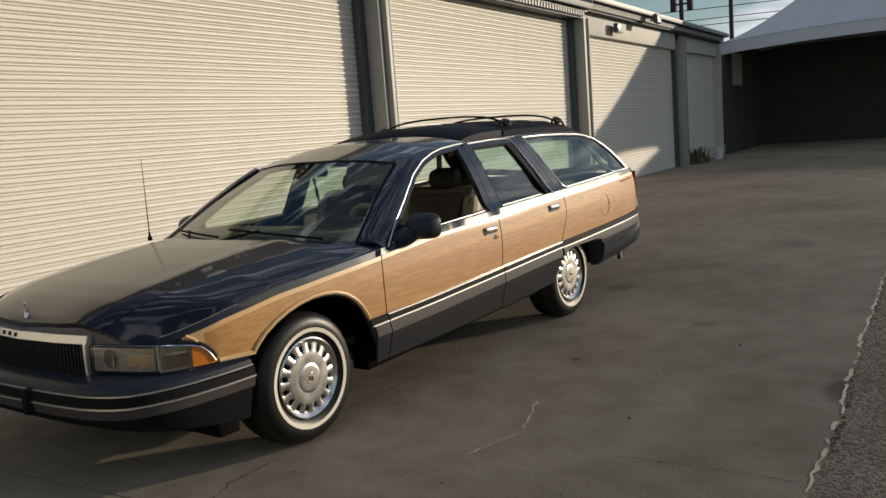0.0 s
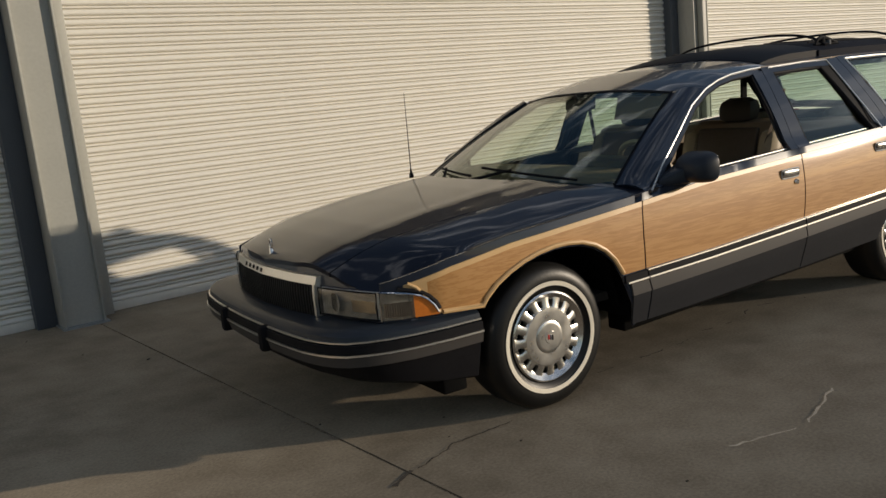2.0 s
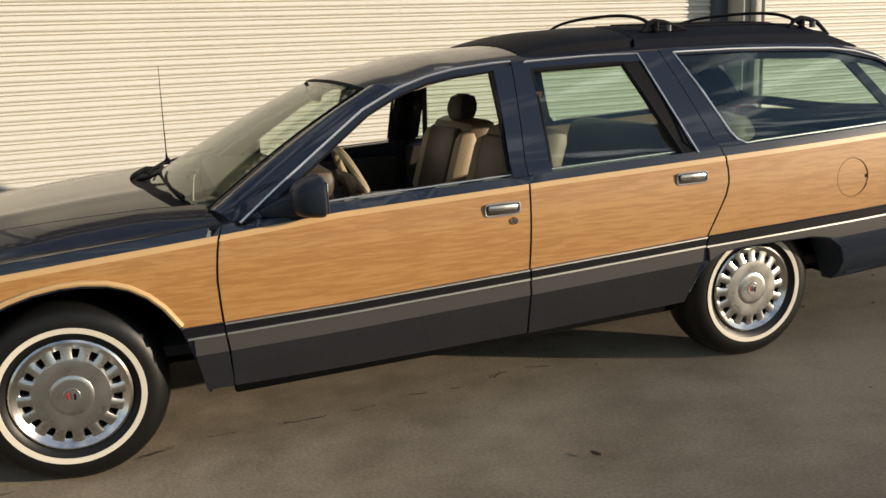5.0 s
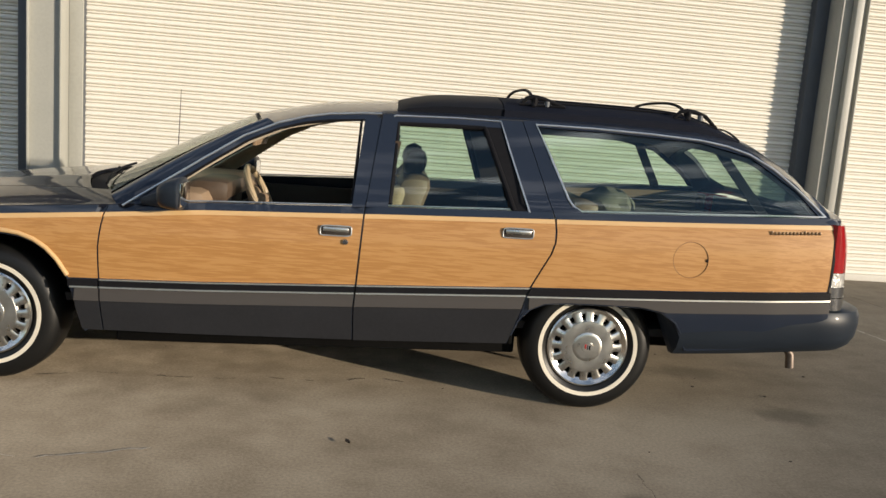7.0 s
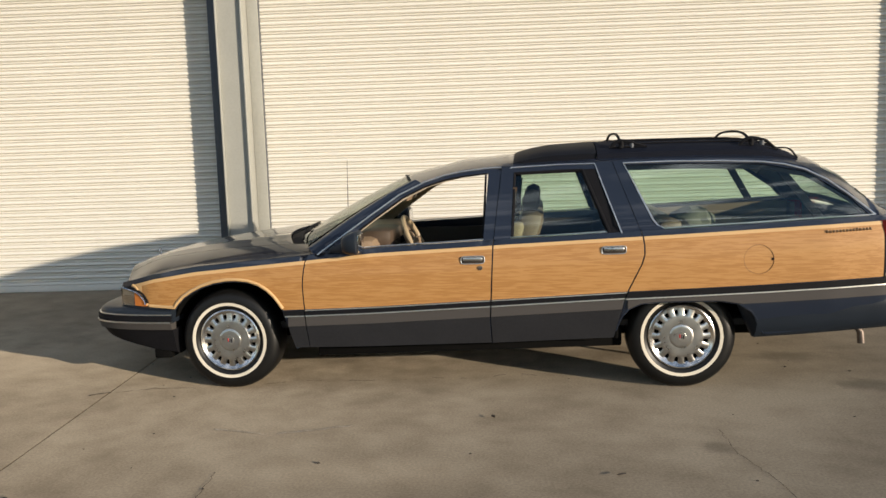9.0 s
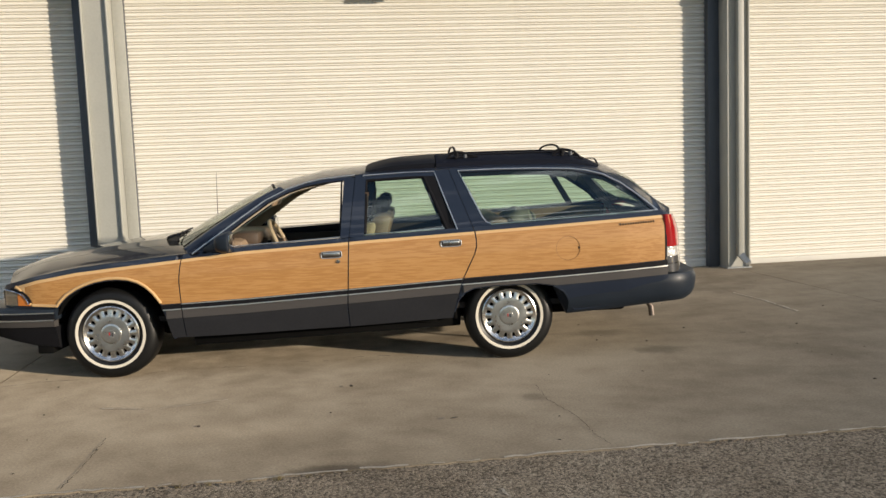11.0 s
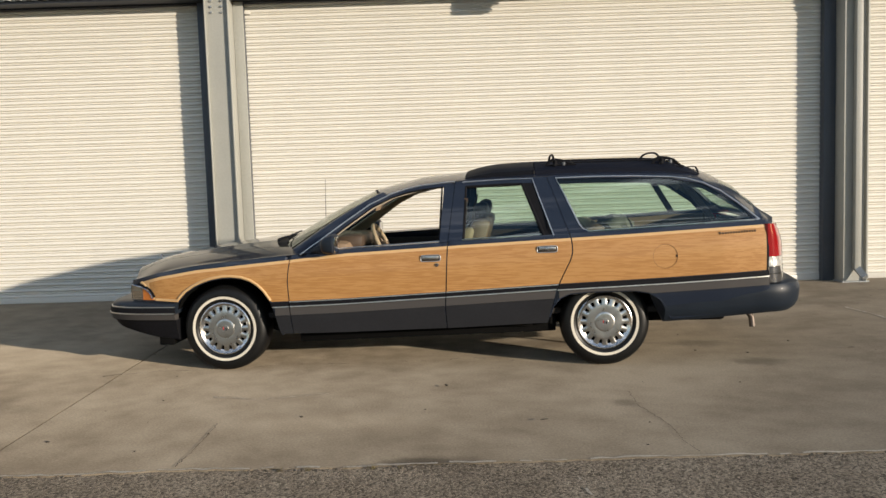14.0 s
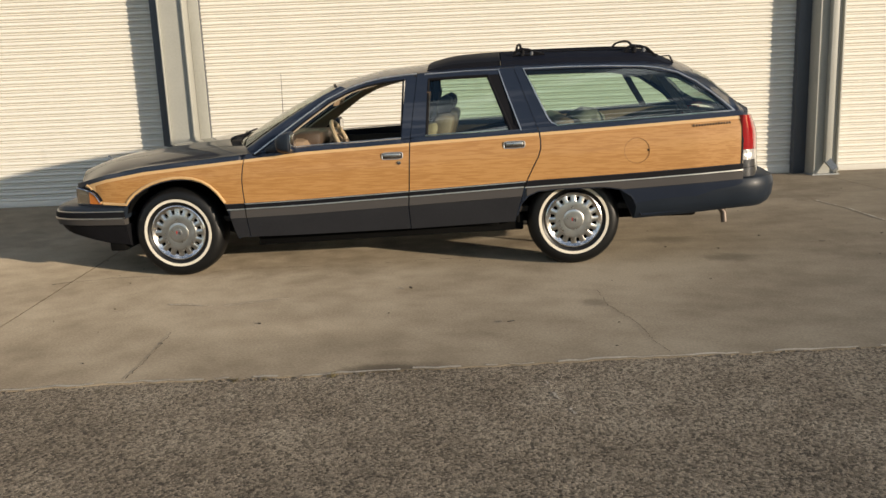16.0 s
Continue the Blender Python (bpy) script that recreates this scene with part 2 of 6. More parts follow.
# Darker copy of the tan leather, for the shaded backrests.
M_SEAT = material("shaded_tan_leather", (0.20, 0.145, 0.095), 0.5, vary=0.12, scale=8, bump=0.0006)
M_INNER = material("tan_side_trim", (0.20, 0.150, 0.100), 0.65, vary=0.1)
# Shade of the seat fronts; also the brown of instrument hood and belts.
M_SEATDARK = material("brown_trim_and_seat_shade", (0.085, 0.060, 0.042), 0.5, vary=0.15, scale=8)
M_CRUMB = material("asphalt_crumbs", (0.15, 0.125, 0.10), 0.95, vary=0.5, scale=25)
M_GRILLE = material("dark_grille_bar", (0.022, 0.021, 0.020), 0.45, vary=0.2, spec=0.3)
M_PIPE = material("dull_exhaust_steel", (0.16, 0.13, 0.11), 0.5, metal=0.6, vary=0.3, scale=20)
M_CHROME = material("chrome", (0.75, 0.75, 0.76), 0.10, metal=1.0, vary=0.03)
M_ALLOY = material("brushed_alloy", (0.74, 0.73, 0.70), 0.31, metal=1.0, vary=0.06, scale=15, rough_vary=0.06)
M_TYRE = material("tyre_rubber", (0.008, 0.008, 0.008), 0.42, vary=0.2, scale=14, bump=0.0004, spec=0.4)
M_WHITEWALL = material("cream_whitewall", (0.74, 0.69, 0.58), 0.6, vary=0.06)
M_WELL = material("wheel_well_black", (0.006, 0.006, 0.006), 0.9, vary=0.2, spec=0.05)
M_LEATHER = material("tan_leather", (0.42, 0.33, 0.21), 0.5, vary=0.10, scale=8, bump=0.0006)
M_DASH = material("tan_dashboard", (0.28, 0.20, 0.13), 0.6, vary=0.08)
M_DARKTRIM = material("dark_brown_trim", (0.034, 0.026, 0.021), 0.6, vary=0.1)
M_CARPET = material("dark_carpet", (0.035, 0.030, 0.026), 0.95, vary=0.2, scale=30)
M_HEADLINER = material("beige_headliner", (0.40, 0.35, 0.28), 0.9, vary=0.05)
M_GLASS = glass_material("green_tinted_glass", (0.84, 0.92, 0.87))
M_SCREEN = glass_material("windscreen_glass", (0.80, 0.87, 0.81))
M_SMOKE = material("smoked_roof_glass", (0.010, 0.011, 0.015), 0.5, vary=0.05, spec=0.06)
M_ROOFPAD = material("dark_navy_roof_panel", (0.010, 0.012, 0.020), 0.75, vary=0.1, spec=0.08)
M_NAVYTOP = material("waxed_navy_paint", (0.009, 0.011, 0.020), 0.30, coat=0.75, vary=0.10, scale=5, fine=110, spec=0.1)
M_RED = material("red_lamp_lens", (0.30, 0.010, 0.012), 0.12, coat=1.0, vary=0.08, scale=12)
M_AMBER = material("amber_lamp_lens", (0.75, 0.22, 0.03), 0.15, coat=1.0, vary=0.1, scale=20)
M_CLEAR = material("clear_lamp_lens", (0.66, 0.65, 0.62), 0.22, metal=0.45, coat=1.0, vary=0.25, scale=14, fine=40, bump=0.008)
M_EMBLEM = material("red_emblem", (0.45, 0.03, 0.03), 0.3, vary=0.05)
M_BRONZE = material("bronze_letters", (0.17, 0.11, 0.06), 0.35, metal=0.5, vary=0.05)
M_TENT = material("white_tent_vinyl", (0.62, 0.63, 0.64), 0.6, vary=0.06, scale=1.0)
M_TENTIN = material("tent_interior_shade", (0.085, 0.083, 0.078), 0.9, vary=0.2)
M_FARDARK = material("far_dark_cladding", (0.035, 0.035, 0.037), 0.8, vary=0.2, scale=1)
M_LEAF = material("conifer_foliage", (0.075, 0.095, 0.030), 0.8, vary=0.45, scale=1.2, fine=6)
M_WEED = material("dry_weed", (0.16, 0.13, 0.06), 0.8, vary=0.4, scale=9, fine=40)
M_BARK = material("grey_bark", (0.12, 0.09, 0.07), 0.9, vary=0.2)
M_POLE = material("white_painted_pole", (0.75, 0.76, 0.78), 0.4, vary=0.05)
M_WIRE = material("black_cable", (0.02, 0.02, 0.02), 0.7, vary=0.05)


# ---- mesh helpers ----
def ip(table, x):
    return float(np.interp(x, [p[0] for p in table], [p[1] for p in table]))


def thing(name, label, category, m=None, group="", kind=""):
    ob = new(name)
    if m is not None:
        ob.matrix_basis = m
    return tagged(ob, label, category, group, kind)


def part(name, bm, mat, parent=None, label="", smooth=True):
    me = bpy.data.meshes.new(name)
    bm.normal_update()
    bm.to_mesh(me)
    bm.free()
    me.materials.append(mat)
    if smooth:
        me.polygons.foreach_set("use_smooth", [True] * len(me.polygons))
        me.set_sharp_from_angle(angle=radians(32))
    ob = new(name, me)
    if parent is not None:
        ob.parent = parent
    if label:
        ob["label"] = label
    return ob


def box_bm(x0, x1, y0, y1, z0, z1, bevel=0.0, bm=None):
    bm = bm or bmesh.new()
    r = bmesh.ops.create_cube(bm, size=1.0)
    for v in r["verts"]:
        v.co = Vector(((x0 + x1) / 2 + v.co.x * (x1 - x0), (y0 + y1) / 2 + v.co.y * (y1 - y0), (z0 + z1) / 2 + v.co.z * (z1 - z0)))
    if bevel:
        edges = list({e for v in r["verts"] for e in v.link_edges})
        bmesh.ops.bevel(bm, geom=edges, offset=bevel, segments=2, affect="EDGES", profile=0.5)
    return bm


def sheet_bm(outer, inner=None, bm=None, closed=False):
    """A solid from two grids of places (m x n x 3); closed: the first index runs round."""
    bm = bm or bmesh.new()
    outer = np.asarray(outer, float)
    m, n = outer.shape[:2]
    a = [[bm.verts.new(outer[i, j]) for j in range(n)] for i in range(m)]
    last = m if closed else m - 1
    for i in range(last):
        for j in range(n - 1):
            k = (i + 1) % m
            bm.faces.new((a[i][j], a[k][j], a[k][j + 1], a[i][j + 1]))
    if inner is not None:
        inner = np.asarray(inner, float)
        b = [[bm.verts.new(inner[i, j]) for j in range(n)] for i in range(m)]
        for i in range(last):
            for j in range(n - 1):
                k = (i + 1) % m
                bm.faces.new((b[i][j + 1], b[k][j + 1], b[k][j], b[i][j]))
        for i in range(last):
            k = (i + 1) % m
            bm.faces.new((a[k][0], a[i][0], b[i][0], b[k][0]))
            bm.faces.new((a[i][-1], a[k][-1], b[k][-1], b[i][-1]))
        if not closed:
            for j in range(n - 1):
                bm.faces.new((a[0][j], a[0][j + 1], b[0][j + 1], b[0][j]))
                bm.faces.new((a[-1][j + 1], a[-1][j], b[-1][j], b[-1][j + 1]))
    bmesh.ops.recalc_face_normals(bm, faces=bm.faces)
    return bm


def tube_bm(points, r, sides=8, bm=None, closed=False, flat=1.0):
    """A tube along a line of places; r a number or one for each place."""
    bm = bm or bmesh.new()
    p = [Vector(q) for q in points]
    n = len(p)
    rad = [float(r)] * n if isinstance(r, (int, float)) else [float(q) for q in r]
    rings = []
    up = Vector((0.0, 0.0, 1.0))
    for i in range(n):
        d = (p[(i + 1) % n] - p[i - 1]) if closed else (p[min(i + 1, n - 1)] - p[max(i - 1, 0)])
        d.normalize()
        ref = up if abs(d.z) < 0.95 else Vector((1.0, 0.0, 0.0))
        u = d.cross(ref).normalized()
        v = u.cross(d).normalized()
        rings.append([bm.verts.new(p[i] + rad[i] * (math.cos(t) * u + flat * math.sin(t) * v)) for t in np.linspace(0, 2 * math.pi, sides, endpoint=False)])
    for i in range(n if closed else n - 1):
        a, b = rings[i], rings[(i + 1) % n]
        for j in range(sides):
            k = (j + 1) % sides
            bm.faces.new((a[j], a[k], b[k], b[j]))
    if not closed:
        bm.faces.new(rings[0][::-1])
        bm.faces.new(rings[-1])
    bmesh.ops.recalc_face_normals(bm, faces=bm.faces)
    return bm


def lathe_bm(profile, steps=40, closed=True):
    """A solid of turning about the y axis, from (radius, y) pairs."""
    ring = [(r, y) for r, y in profile]
    pts = [[(r * math.cos(t), y, r * math.sin(t)) for r, y in ring] for t in np.linspace(0, 2 * math.pi, steps, endpoint=False)]
    bm = bmesh.new()
    m, n = steps, len(ring)
    a = [[bm.verts.new(pts[i][j]) for j in range(n)] for i in range(m)]
    for i in range(m):
        k = (i + 1) % m
        for j in range(n if closed else n - 1):
            q = (j + 1) % n
            bm.faces.new((a[i][j], a[k][j], a[k][q], a[i][q]))
    bmesh.ops.remove_doubles(bm, verts=bm.verts, dist=1e-5)
    bmesh.ops.recalc_face_normals(bm, faces=bm.faces)
    return bm


def prism_bm(outline, y0, y1, bm=None):
    """A flat outline of (x, z) pairs, given depth from y0 to y1."""
    bm = bm or bmesh.new()
    a = [bm.verts.new((x, y0, z)) for x, z in outline]
    b = [bm.verts.new((x, y1, z)) for x, z in outline]
    bm.faces.new(a)
    bm.faces.new(b[::-1])
    for i in range(len(a)):
        k = (i + 1) % len(a)
        bm.faces.new((a[k], a[i], b[i], b[k]))
    bmesh.ops.recalc_face_normals(bm, faces=bm.faces)
    return bm


# ---- ground ----
Y_EDGE, Y_DOOR = -2.285, 4.35
bm = bmesh.new()
bmesh.ops.create_grid(bm, x_segments=40, y_segments=40, size=400)
ground = tagged(part("ground", bm, M_ASPHALT), "dark grey worn asphalt yard with coarse stone chips", "ground", kind="structure")
ground.location.z = -0.007


def slab(x0, x1, skew):
    """A cast concrete slab with a chipped front edge along the asphalt."""
    rng = random.Random(int(x0 * 10))
    n = max(8, int((x1 - x0) / 0.06))
    front = []
    for i in range(n + 1):
        x = x0 + (x1 - x0) * i / n
        front.append((x + skew[0] * (i == 0), Y_EDGE + rng.uniform(-0.012, 0.012) + 0.02 * noise.noise((x * 1.3, 0, 0))))
    back = 4.75
    bm = bmesh.new()
    top = [bm.verts.new((x, y, 0.0)) for x, y in front] + [bm.verts.new((x1 + skew[1], back, 0.0)), bm.verts.new((x0 + skew[1], back, 0.0))]
    low = [bm.verts.new((v.co.x, v.co.y, -0.06)) for v in top]
    bm.faces.new(top)
    for i in range(len(top)):
        k = (i + 1) % len(top)
        bm.faces.new((top[k], top[i], low[i], low[k]))
    bmesh.ops.recalc_face_normals(bm, faces=bm.faces)
    lip = bmesh.new()
    rows = [(lip.verts.new((x, y, 0.003)), lip.verts.new((x, y + rng.uniform(0.008, 0.024), 0.003))) for x, y in front]
    for a, b in zip(rows, rows[1:]):
        if rng.random() < 0.8:
            lip.faces.new((a[0], b[0], b[1], a[1]))
    return bm, lip


pavement = thing("pavement", "stained grey-brown concrete apron in large cast slabs", "pavement", kind="structure")
for x0, x1 in ((-40.0, -9.0), (-8.994, -0.798), (-0.786, 6.935), (6.942, 14.9), (14.907, 30.0), (30.007, 70.0)):
    body, lip = slab(x0, x1, (0, -0.14))
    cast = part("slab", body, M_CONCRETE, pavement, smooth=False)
    part("worn_edge", lip, M_SCUFF_GLINT, cast, "pale worn slab edge", smooth=False)


def crack(points, width, seed, mat, name, label, z=0.004):
    """A thin ragged line of dirt, wear or painted glint on the slab."""
    rng = random.Random(seed)
    line = []
    for (xa, ya), (xb, yb) in zip(points, points[1:]):
        n = max(2, int(math.hypot(xb - xa, yb - ya) / 0.03))
        line += [(xa + (xb - xa) * i / n + rng.uniform(-1, 1) * 0.008, ya + (yb - ya) * i / n + rng.uniform(-1, 1) * 0.008) for i in range(n)]
    bm = bmesh.new()
    rows = []
    for i, (x, y) in enumerate(line):
        xa, ya = line[max(i - 1, 0)]
        xb, yb = line[min(i + 1, len(line) - 1)]
        d = math.hypot(xb - xa, yb - ya) or 1
        w = width * rng.uniform(0.25, 1.0)
        nx, ny = -(yb - ya) / d * w / 2, (xb - xa) / d * w / 2
        rows.append((bm.verts.new((x + nx, y + ny, z)), bm.verts.new((x - nx, y - ny, z))))
    for a, b in zip(rows, rows[1:]):
        bm.faces.new((a[0], a[1], b[1], b[0]))
    bmesh.ops.recalc_face_normals(bm, faces=bm.faces)
    return tagged(part(name, bm, mat, smooth=False), label, "crack", kind="structure")


CRACK_LABEL = "thin ragged crack in the concrete filled with dirt"
crack([(-0.79, -0.02), (-0.55, 0.06), (-0.2, 0.05)], 0.009, 1, M_CRACK, "crack", CRACK_LABEL)
for k, run in enumerate(([(0.18, 0.10), (0.36, 0.15)], [(0.47, 0.17), (0.60, 0.16)], [(0.76, 0.15), (0.98, 0.135)], [(1.05, 0.13), (1.20, 0.15)], [(1.33, 0.17), (1.45, 0.15)], [(1.53, 0.14), (1.60, 0.15)], [(1.75, 0.17), (1.87, 0.23)], [(1.95, 0.21), (2.09, 0.16)])):
    crack(run, 0.011, 20 + k, M_CRACK, "crack", CRACK_LABEL)
crack([(2.95, -0.98), (2.93, -1.31), (3.01, -1.68), (3.02, -2.05), (3.05, -2.25)], 0.005, 3, M_CRACK, "crack", CRACK_LABEL)
crack([(0.33, -1.45), (0.33, -1.87), (0.32, -2.26)], 0.006, 4, M_CRACK, "crack", CRACK_LABEL)
crack([(-0.95, -0.08), (-0.80, 0.0)], 0.03, 5, M_CRACK, "crack", CRACK_LABEL)
# A worn scuff.
crack([(5.86, 2.14), (5.92, 1.63), (5.90, 0.9)], 0.030, 6, M_SCUFF_GLINT, "scuff_glint_mark", "pale streak on the concrete, worn scuff and painted sun glint")
# Sunlight thrown off the car's side, painted as pale streaks.
for k, run in enumerate(([(0.13, -0.81), (0.46, -0.91)], [(0.52, -0.91), (0.95, -0.79)])):
    crack(run, 0.014, 40 + k, M_SCUFF_GLINT, "scuff_glint_mark", "pale streak on the concrete, worn scuff and painted sun glint")
for k, run in enumerate(([(2.37, -2.50), (2.385, -2.60)], [(2.39, -2.66), (2.40, -2.78)], [(2.42, -2.84), (2.44, -2.95)])):
    crack(run, 0.016, 50 + k, M_FAINT, "scuff_glint_mark", "pale scuffed streak worn into the asphalt", -0.004)

# small grit and leaf scraps lying about
grit = bmesh.new()
rng = random.Random(11)
for i in range(90):
    x, y = rng.uniform(-2.5, 8), rng.uniform(-2.2, 4.0)
    s = rng.choice((0.004, 0.006, 0.006, 0.010))
    r = bmesh.ops.create_icosphere(grit, subdivisions=1, radius=s)
    for v in r["verts"]:
        v.co = Vector((x + v.co.x * rng.uniform(0.7, 1.8), y + v.co.y, 0.003 + v.co.z * 0.5))
tagged(part("grit", grit, M_CRACK), "scattered dark grit and dry scraps on the concrete", "grit", kind="stuff")
for x, y, a in ((2.31, -1.60, 20), (1.73, -0.71, 110), (4.96, 0.14, 5)):
    bm = prism_bm([(-0.024, 0), (-0.008, 0.009), (0.014, 0.008), (0.026, 0.0), (0.010, -0.009), (-0.010, -0.007)], 0, 0.003)
    leaf = part("dry_leaf", bm, M_DARKTRIM, smooth=False)
    leaf.matrix_basis = pose(x, y, 0.014, 84, 0, a)
    tagged(leaf, "small curled dry brown leaf on the concrete", "leaf", "leaves on the concrete")
rng = random.Random(5)
edge = bmesh.new()
for i in range(300):
    x = rng.choice((rng.uniform(-4, 12), rng.gauss(1.45, 0.22), rng.gauss(0.9, 0.12), rng.gauss(3.6, 0.3), rng.gauss(-0.6, 0.3), rng.gauss(5.4, 0.25)))
    s = rng.uniform(0.003, 0.008)
    r = bmesh.ops.create_icosphere(edge, subdivisions=1, radius=s)
    y = Y_EDGE + rng.gauss(-0.012, 0.016)
    for v in r["verts"]:
        v.co = Vector((x + v.co.x, y + v.co.y, -0.003 + v.co.z * 0.7))
tagged(part("edge_gravel", edge, M_CRUMB), "loose crumbs of grit along the slab edge", "gravel", kind="stuff")

# dry weeds rooted in the joint between slab and asphalt
def weed_tuft(x, y, blades, size, seed):
    rng = random.Random(seed)
    verts, faces = [], []
    for _ in range(blades):
        a, lean, h = rng.uniform(0, 6.28), rng.uniform(0.2, 0.9), size * rng.uniform(0.5, 1.0)
        bx, by = rng.gauss(0, size * 0.35), rng.gauss(0, size * 0.2)
        w, k = size * 0.05, len(verts)
        dx, dy = math.cos(a), math.sin(a)
        for t in (0.0, 0.5, 1.0):
            cx, cy, cz = bx + dx * lean * h * t * t, by + dy * lean * h * t * t, h * t * (1 - 0.25 * t)
            ww = w * (1 - 0.85 * t)
            verts += [(cx - dy * ww, cy + dx * ww, cz), (cx + dy * ww, cy - dx * ww, cz)]
        faces += [(k, k + 1, k + 3, k + 2), (k + 2, k + 3, k + 5, k + 4)]
    me = bpy.data.meshes.new("weed_tuft")
    me.from_pydata(verts, [], faces)
    me.materials.append(M_WEED)
    ob = new("weed_tuft", me)
    ob.location = (x, y, -0.006)
    return tagged(ob, "small dry weed tuft growing in the slab joint", "weed", "weeds along the slab")


for k, (x, dy, n, size) in enumerate(((0.70, -0.025, 12, 0.020), (0.88, -0.03, 24, 0.032), (1.02, -0.03, 20, 0.028), (1.22, -0.02, 14, 0.020), (1.36, -0.03, 26, 0.034), (1.5, -0.03, 16, 0.024))):
    weed_tuft(x, Y_EDGE + dy, n, size, 40 + k)
weed_tuft(23.6, 4.0, 90, 0.75, 60)
weed_tuft(24.5, 4.05, 60, 0.5, 61)

# ---- shed facade ----
COLUMNS = [-16.8, -8.9, -1.005, 6.86, 14.66, 22.78]
JAMB_L, JAMB_R = -0.30, 0.275
DOOR_TOP = 3.74
PITCH = 0.0757


def column(x, pipe):
    """An H-section post, web along the wall, with cover plates to the doors on both sides."""
    ob = thing("steel_column", "grey painted steel H-section post between roller doors", "column", pose(x, 0, 0), "steel columns", "structure")
    part("flange", box_bm(-0.150, -0.135, 4.00, 4.34, 0, 3.79, 0.003), M_STEEL, ob)
    part("flange", box_bm(0.135, 0.150, 4.00, 4.34, 0, 3.79, 0.003), M_STEEL, ob)
    part("web", box_bm(-0.133, 0.133, 4.048, 4.062, 0, 3.79), M_STEEL, ob)
    # Left plate only is dark: the post's shade is put in its colour.
    part("cover_plate", box_bm(JAMB_L, -0.152, 4.235, 4.262, 0, 3.75, 0.003), M_DARKSTEEL, ob, "door guide plate, coloured dark for its shade")
    part("cover_plate", box_bm(0.152, JAMB_R, 4.235, 4.262, 0, 3.75, 0.003), M_STEEL, ob)
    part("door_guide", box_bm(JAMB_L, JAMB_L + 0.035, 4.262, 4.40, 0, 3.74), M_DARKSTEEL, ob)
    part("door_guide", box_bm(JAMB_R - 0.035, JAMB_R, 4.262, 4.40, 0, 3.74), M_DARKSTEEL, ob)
    part("base_plate", box_bm(-0.17, 0.17, 3.98, 4.24, 0, 0.014), M_GALV, ob)
    for dx in (-0.07, 0.06):
        for z in (3.59, 3.66, 3.73):
            bm = bmesh.new()
            bmesh.ops.create_cone(bm, cap_ends=True, segments=6, radius1=0.017, radius2=0.014, depth=0.022, matrix=pose(dx, 4.040, z, 90))
            part("bolt", bm, M_GALV, ob, smooth=False)
    if pipe:
        part("bracket", box_bm(-0.15, -0.03, 3.975, 3.992, 3.52, 3.78, 0.004), M_GALV, ob, "galvanised splice plate with bolts")
        for z in (3.60, 3.71):
            bm = bmesh.new()
            bmesh.ops.create_cone(bm, cap_ends=True, segments=6, radius1=0.018, radius2=0.016, depth=0.02, matrix=pose(-0.10, 3.967, z, 90))
            part("bolt", bm, M_BLACK, ob, smooth=False)
    return ob


for i, x in enumerate(COLUMNS):
    column(x, i == 3)

pipe = thing("downpipe", "grey square steel rainwater downpipe with a kicked spout", "downpipe", kind="structure")
part("upper_pipe", box_bm(6.86, 6.92, 3.85, 3.91, 3.66, 3.93, 0.006), M_STEEL, pipe)
part("lower_pipe", box_bm(6.835, 6.915, 3.955, 4.035, 0.16, 3.56, 0.008), M_STEEL, pipe)
bm = bmesh.new()
for (xa, ya, za), (xb, yb, zb) in (((6.875, 3.995, 0.18), (6.93, 3.88, 0.07)), ((6.89, 3.88, 3.68), (6.875, 3.995, 3.52))):
    tube_bm([(xa, ya, za), (xb, yb, zb)], 0.05, 4, bm)
part("elbow", bm, M_GALV, pipe, "galvanised bend", smooth=False)


def slat_mesh(width):
    """One rib of the curtain: a broad rounded crest, a narrow rib and two grooves."""
    prof = []
    for i in range(0, 9):
        t = i / 8
        prof.append((0.0430 * t, -0.001 - 0.014 * math.sin(math.pi * t ** 0.72)))
    prof += [(0.0445, 0.015), (0.0500, 0.015)]
    for i in range(0, 5):
        t = i / 4
        prof.append((0.0512 + 0.0160 * t, -0.001 - 0.008 * math.sin(math.pi * t ** 0.72)))
    prof += [(0.0688, 0.015), (0.0742, 0.015), (PITCH, -0.001)]
    bm = bmesh.new()
    cols = [[bm.verts.new((x, y, z)) for z, y in prof] for x in (0.0, width)]
    for j in range(len(prof) - 1):
        bm.faces.new((cols[0][j], cols[1][j], cols[1][j + 1], cols[0][j + 1]))
    bmesh.ops.recalc_face_normals(bm, faces=bm.faces)
    me = bpy.data.meshes.new("slat")
    bm.to_mesh(me)
    bm.free()
    me.materials.append(M_SHUTTER)
    me.polygons.foreach_set("use_smooth", [True] * len(me.polygons))
    me.set_sharp_from_angle(angle=radians(50))
    return me


def roller_door(x0, x1, top):
    ob = thing("roller_door", "closed cream steel roller door with fine horizontal ribs", "roller door", pose(x0, Y_DOOR, 0), "roller doors", "structure")
    w = x1 - x0
    me = slat_mesh(w)
    n = int((top - 0.07) / PITCH) + 1
    for i in range(n):
        s = new("slat", me)
        s.parent = ob
        s.location.z = 0.07 + i * PITCH
    part("bottom_rail", box_bm(0, w, -0.018, 0.012, 0.0, 0.07, 0.004), M_SHUTTER, ob)
    part("backing", box_bm(0, w, 0.024, 0.036, 0.0, top), M_DARKSTEEL, ob)
    part("lock_tab", box_bm(0.0, 0.075, -0.035, -0.012, top - 0.13, top - 0.10, 0.004), M_SHUTTER, ob)
    return ob


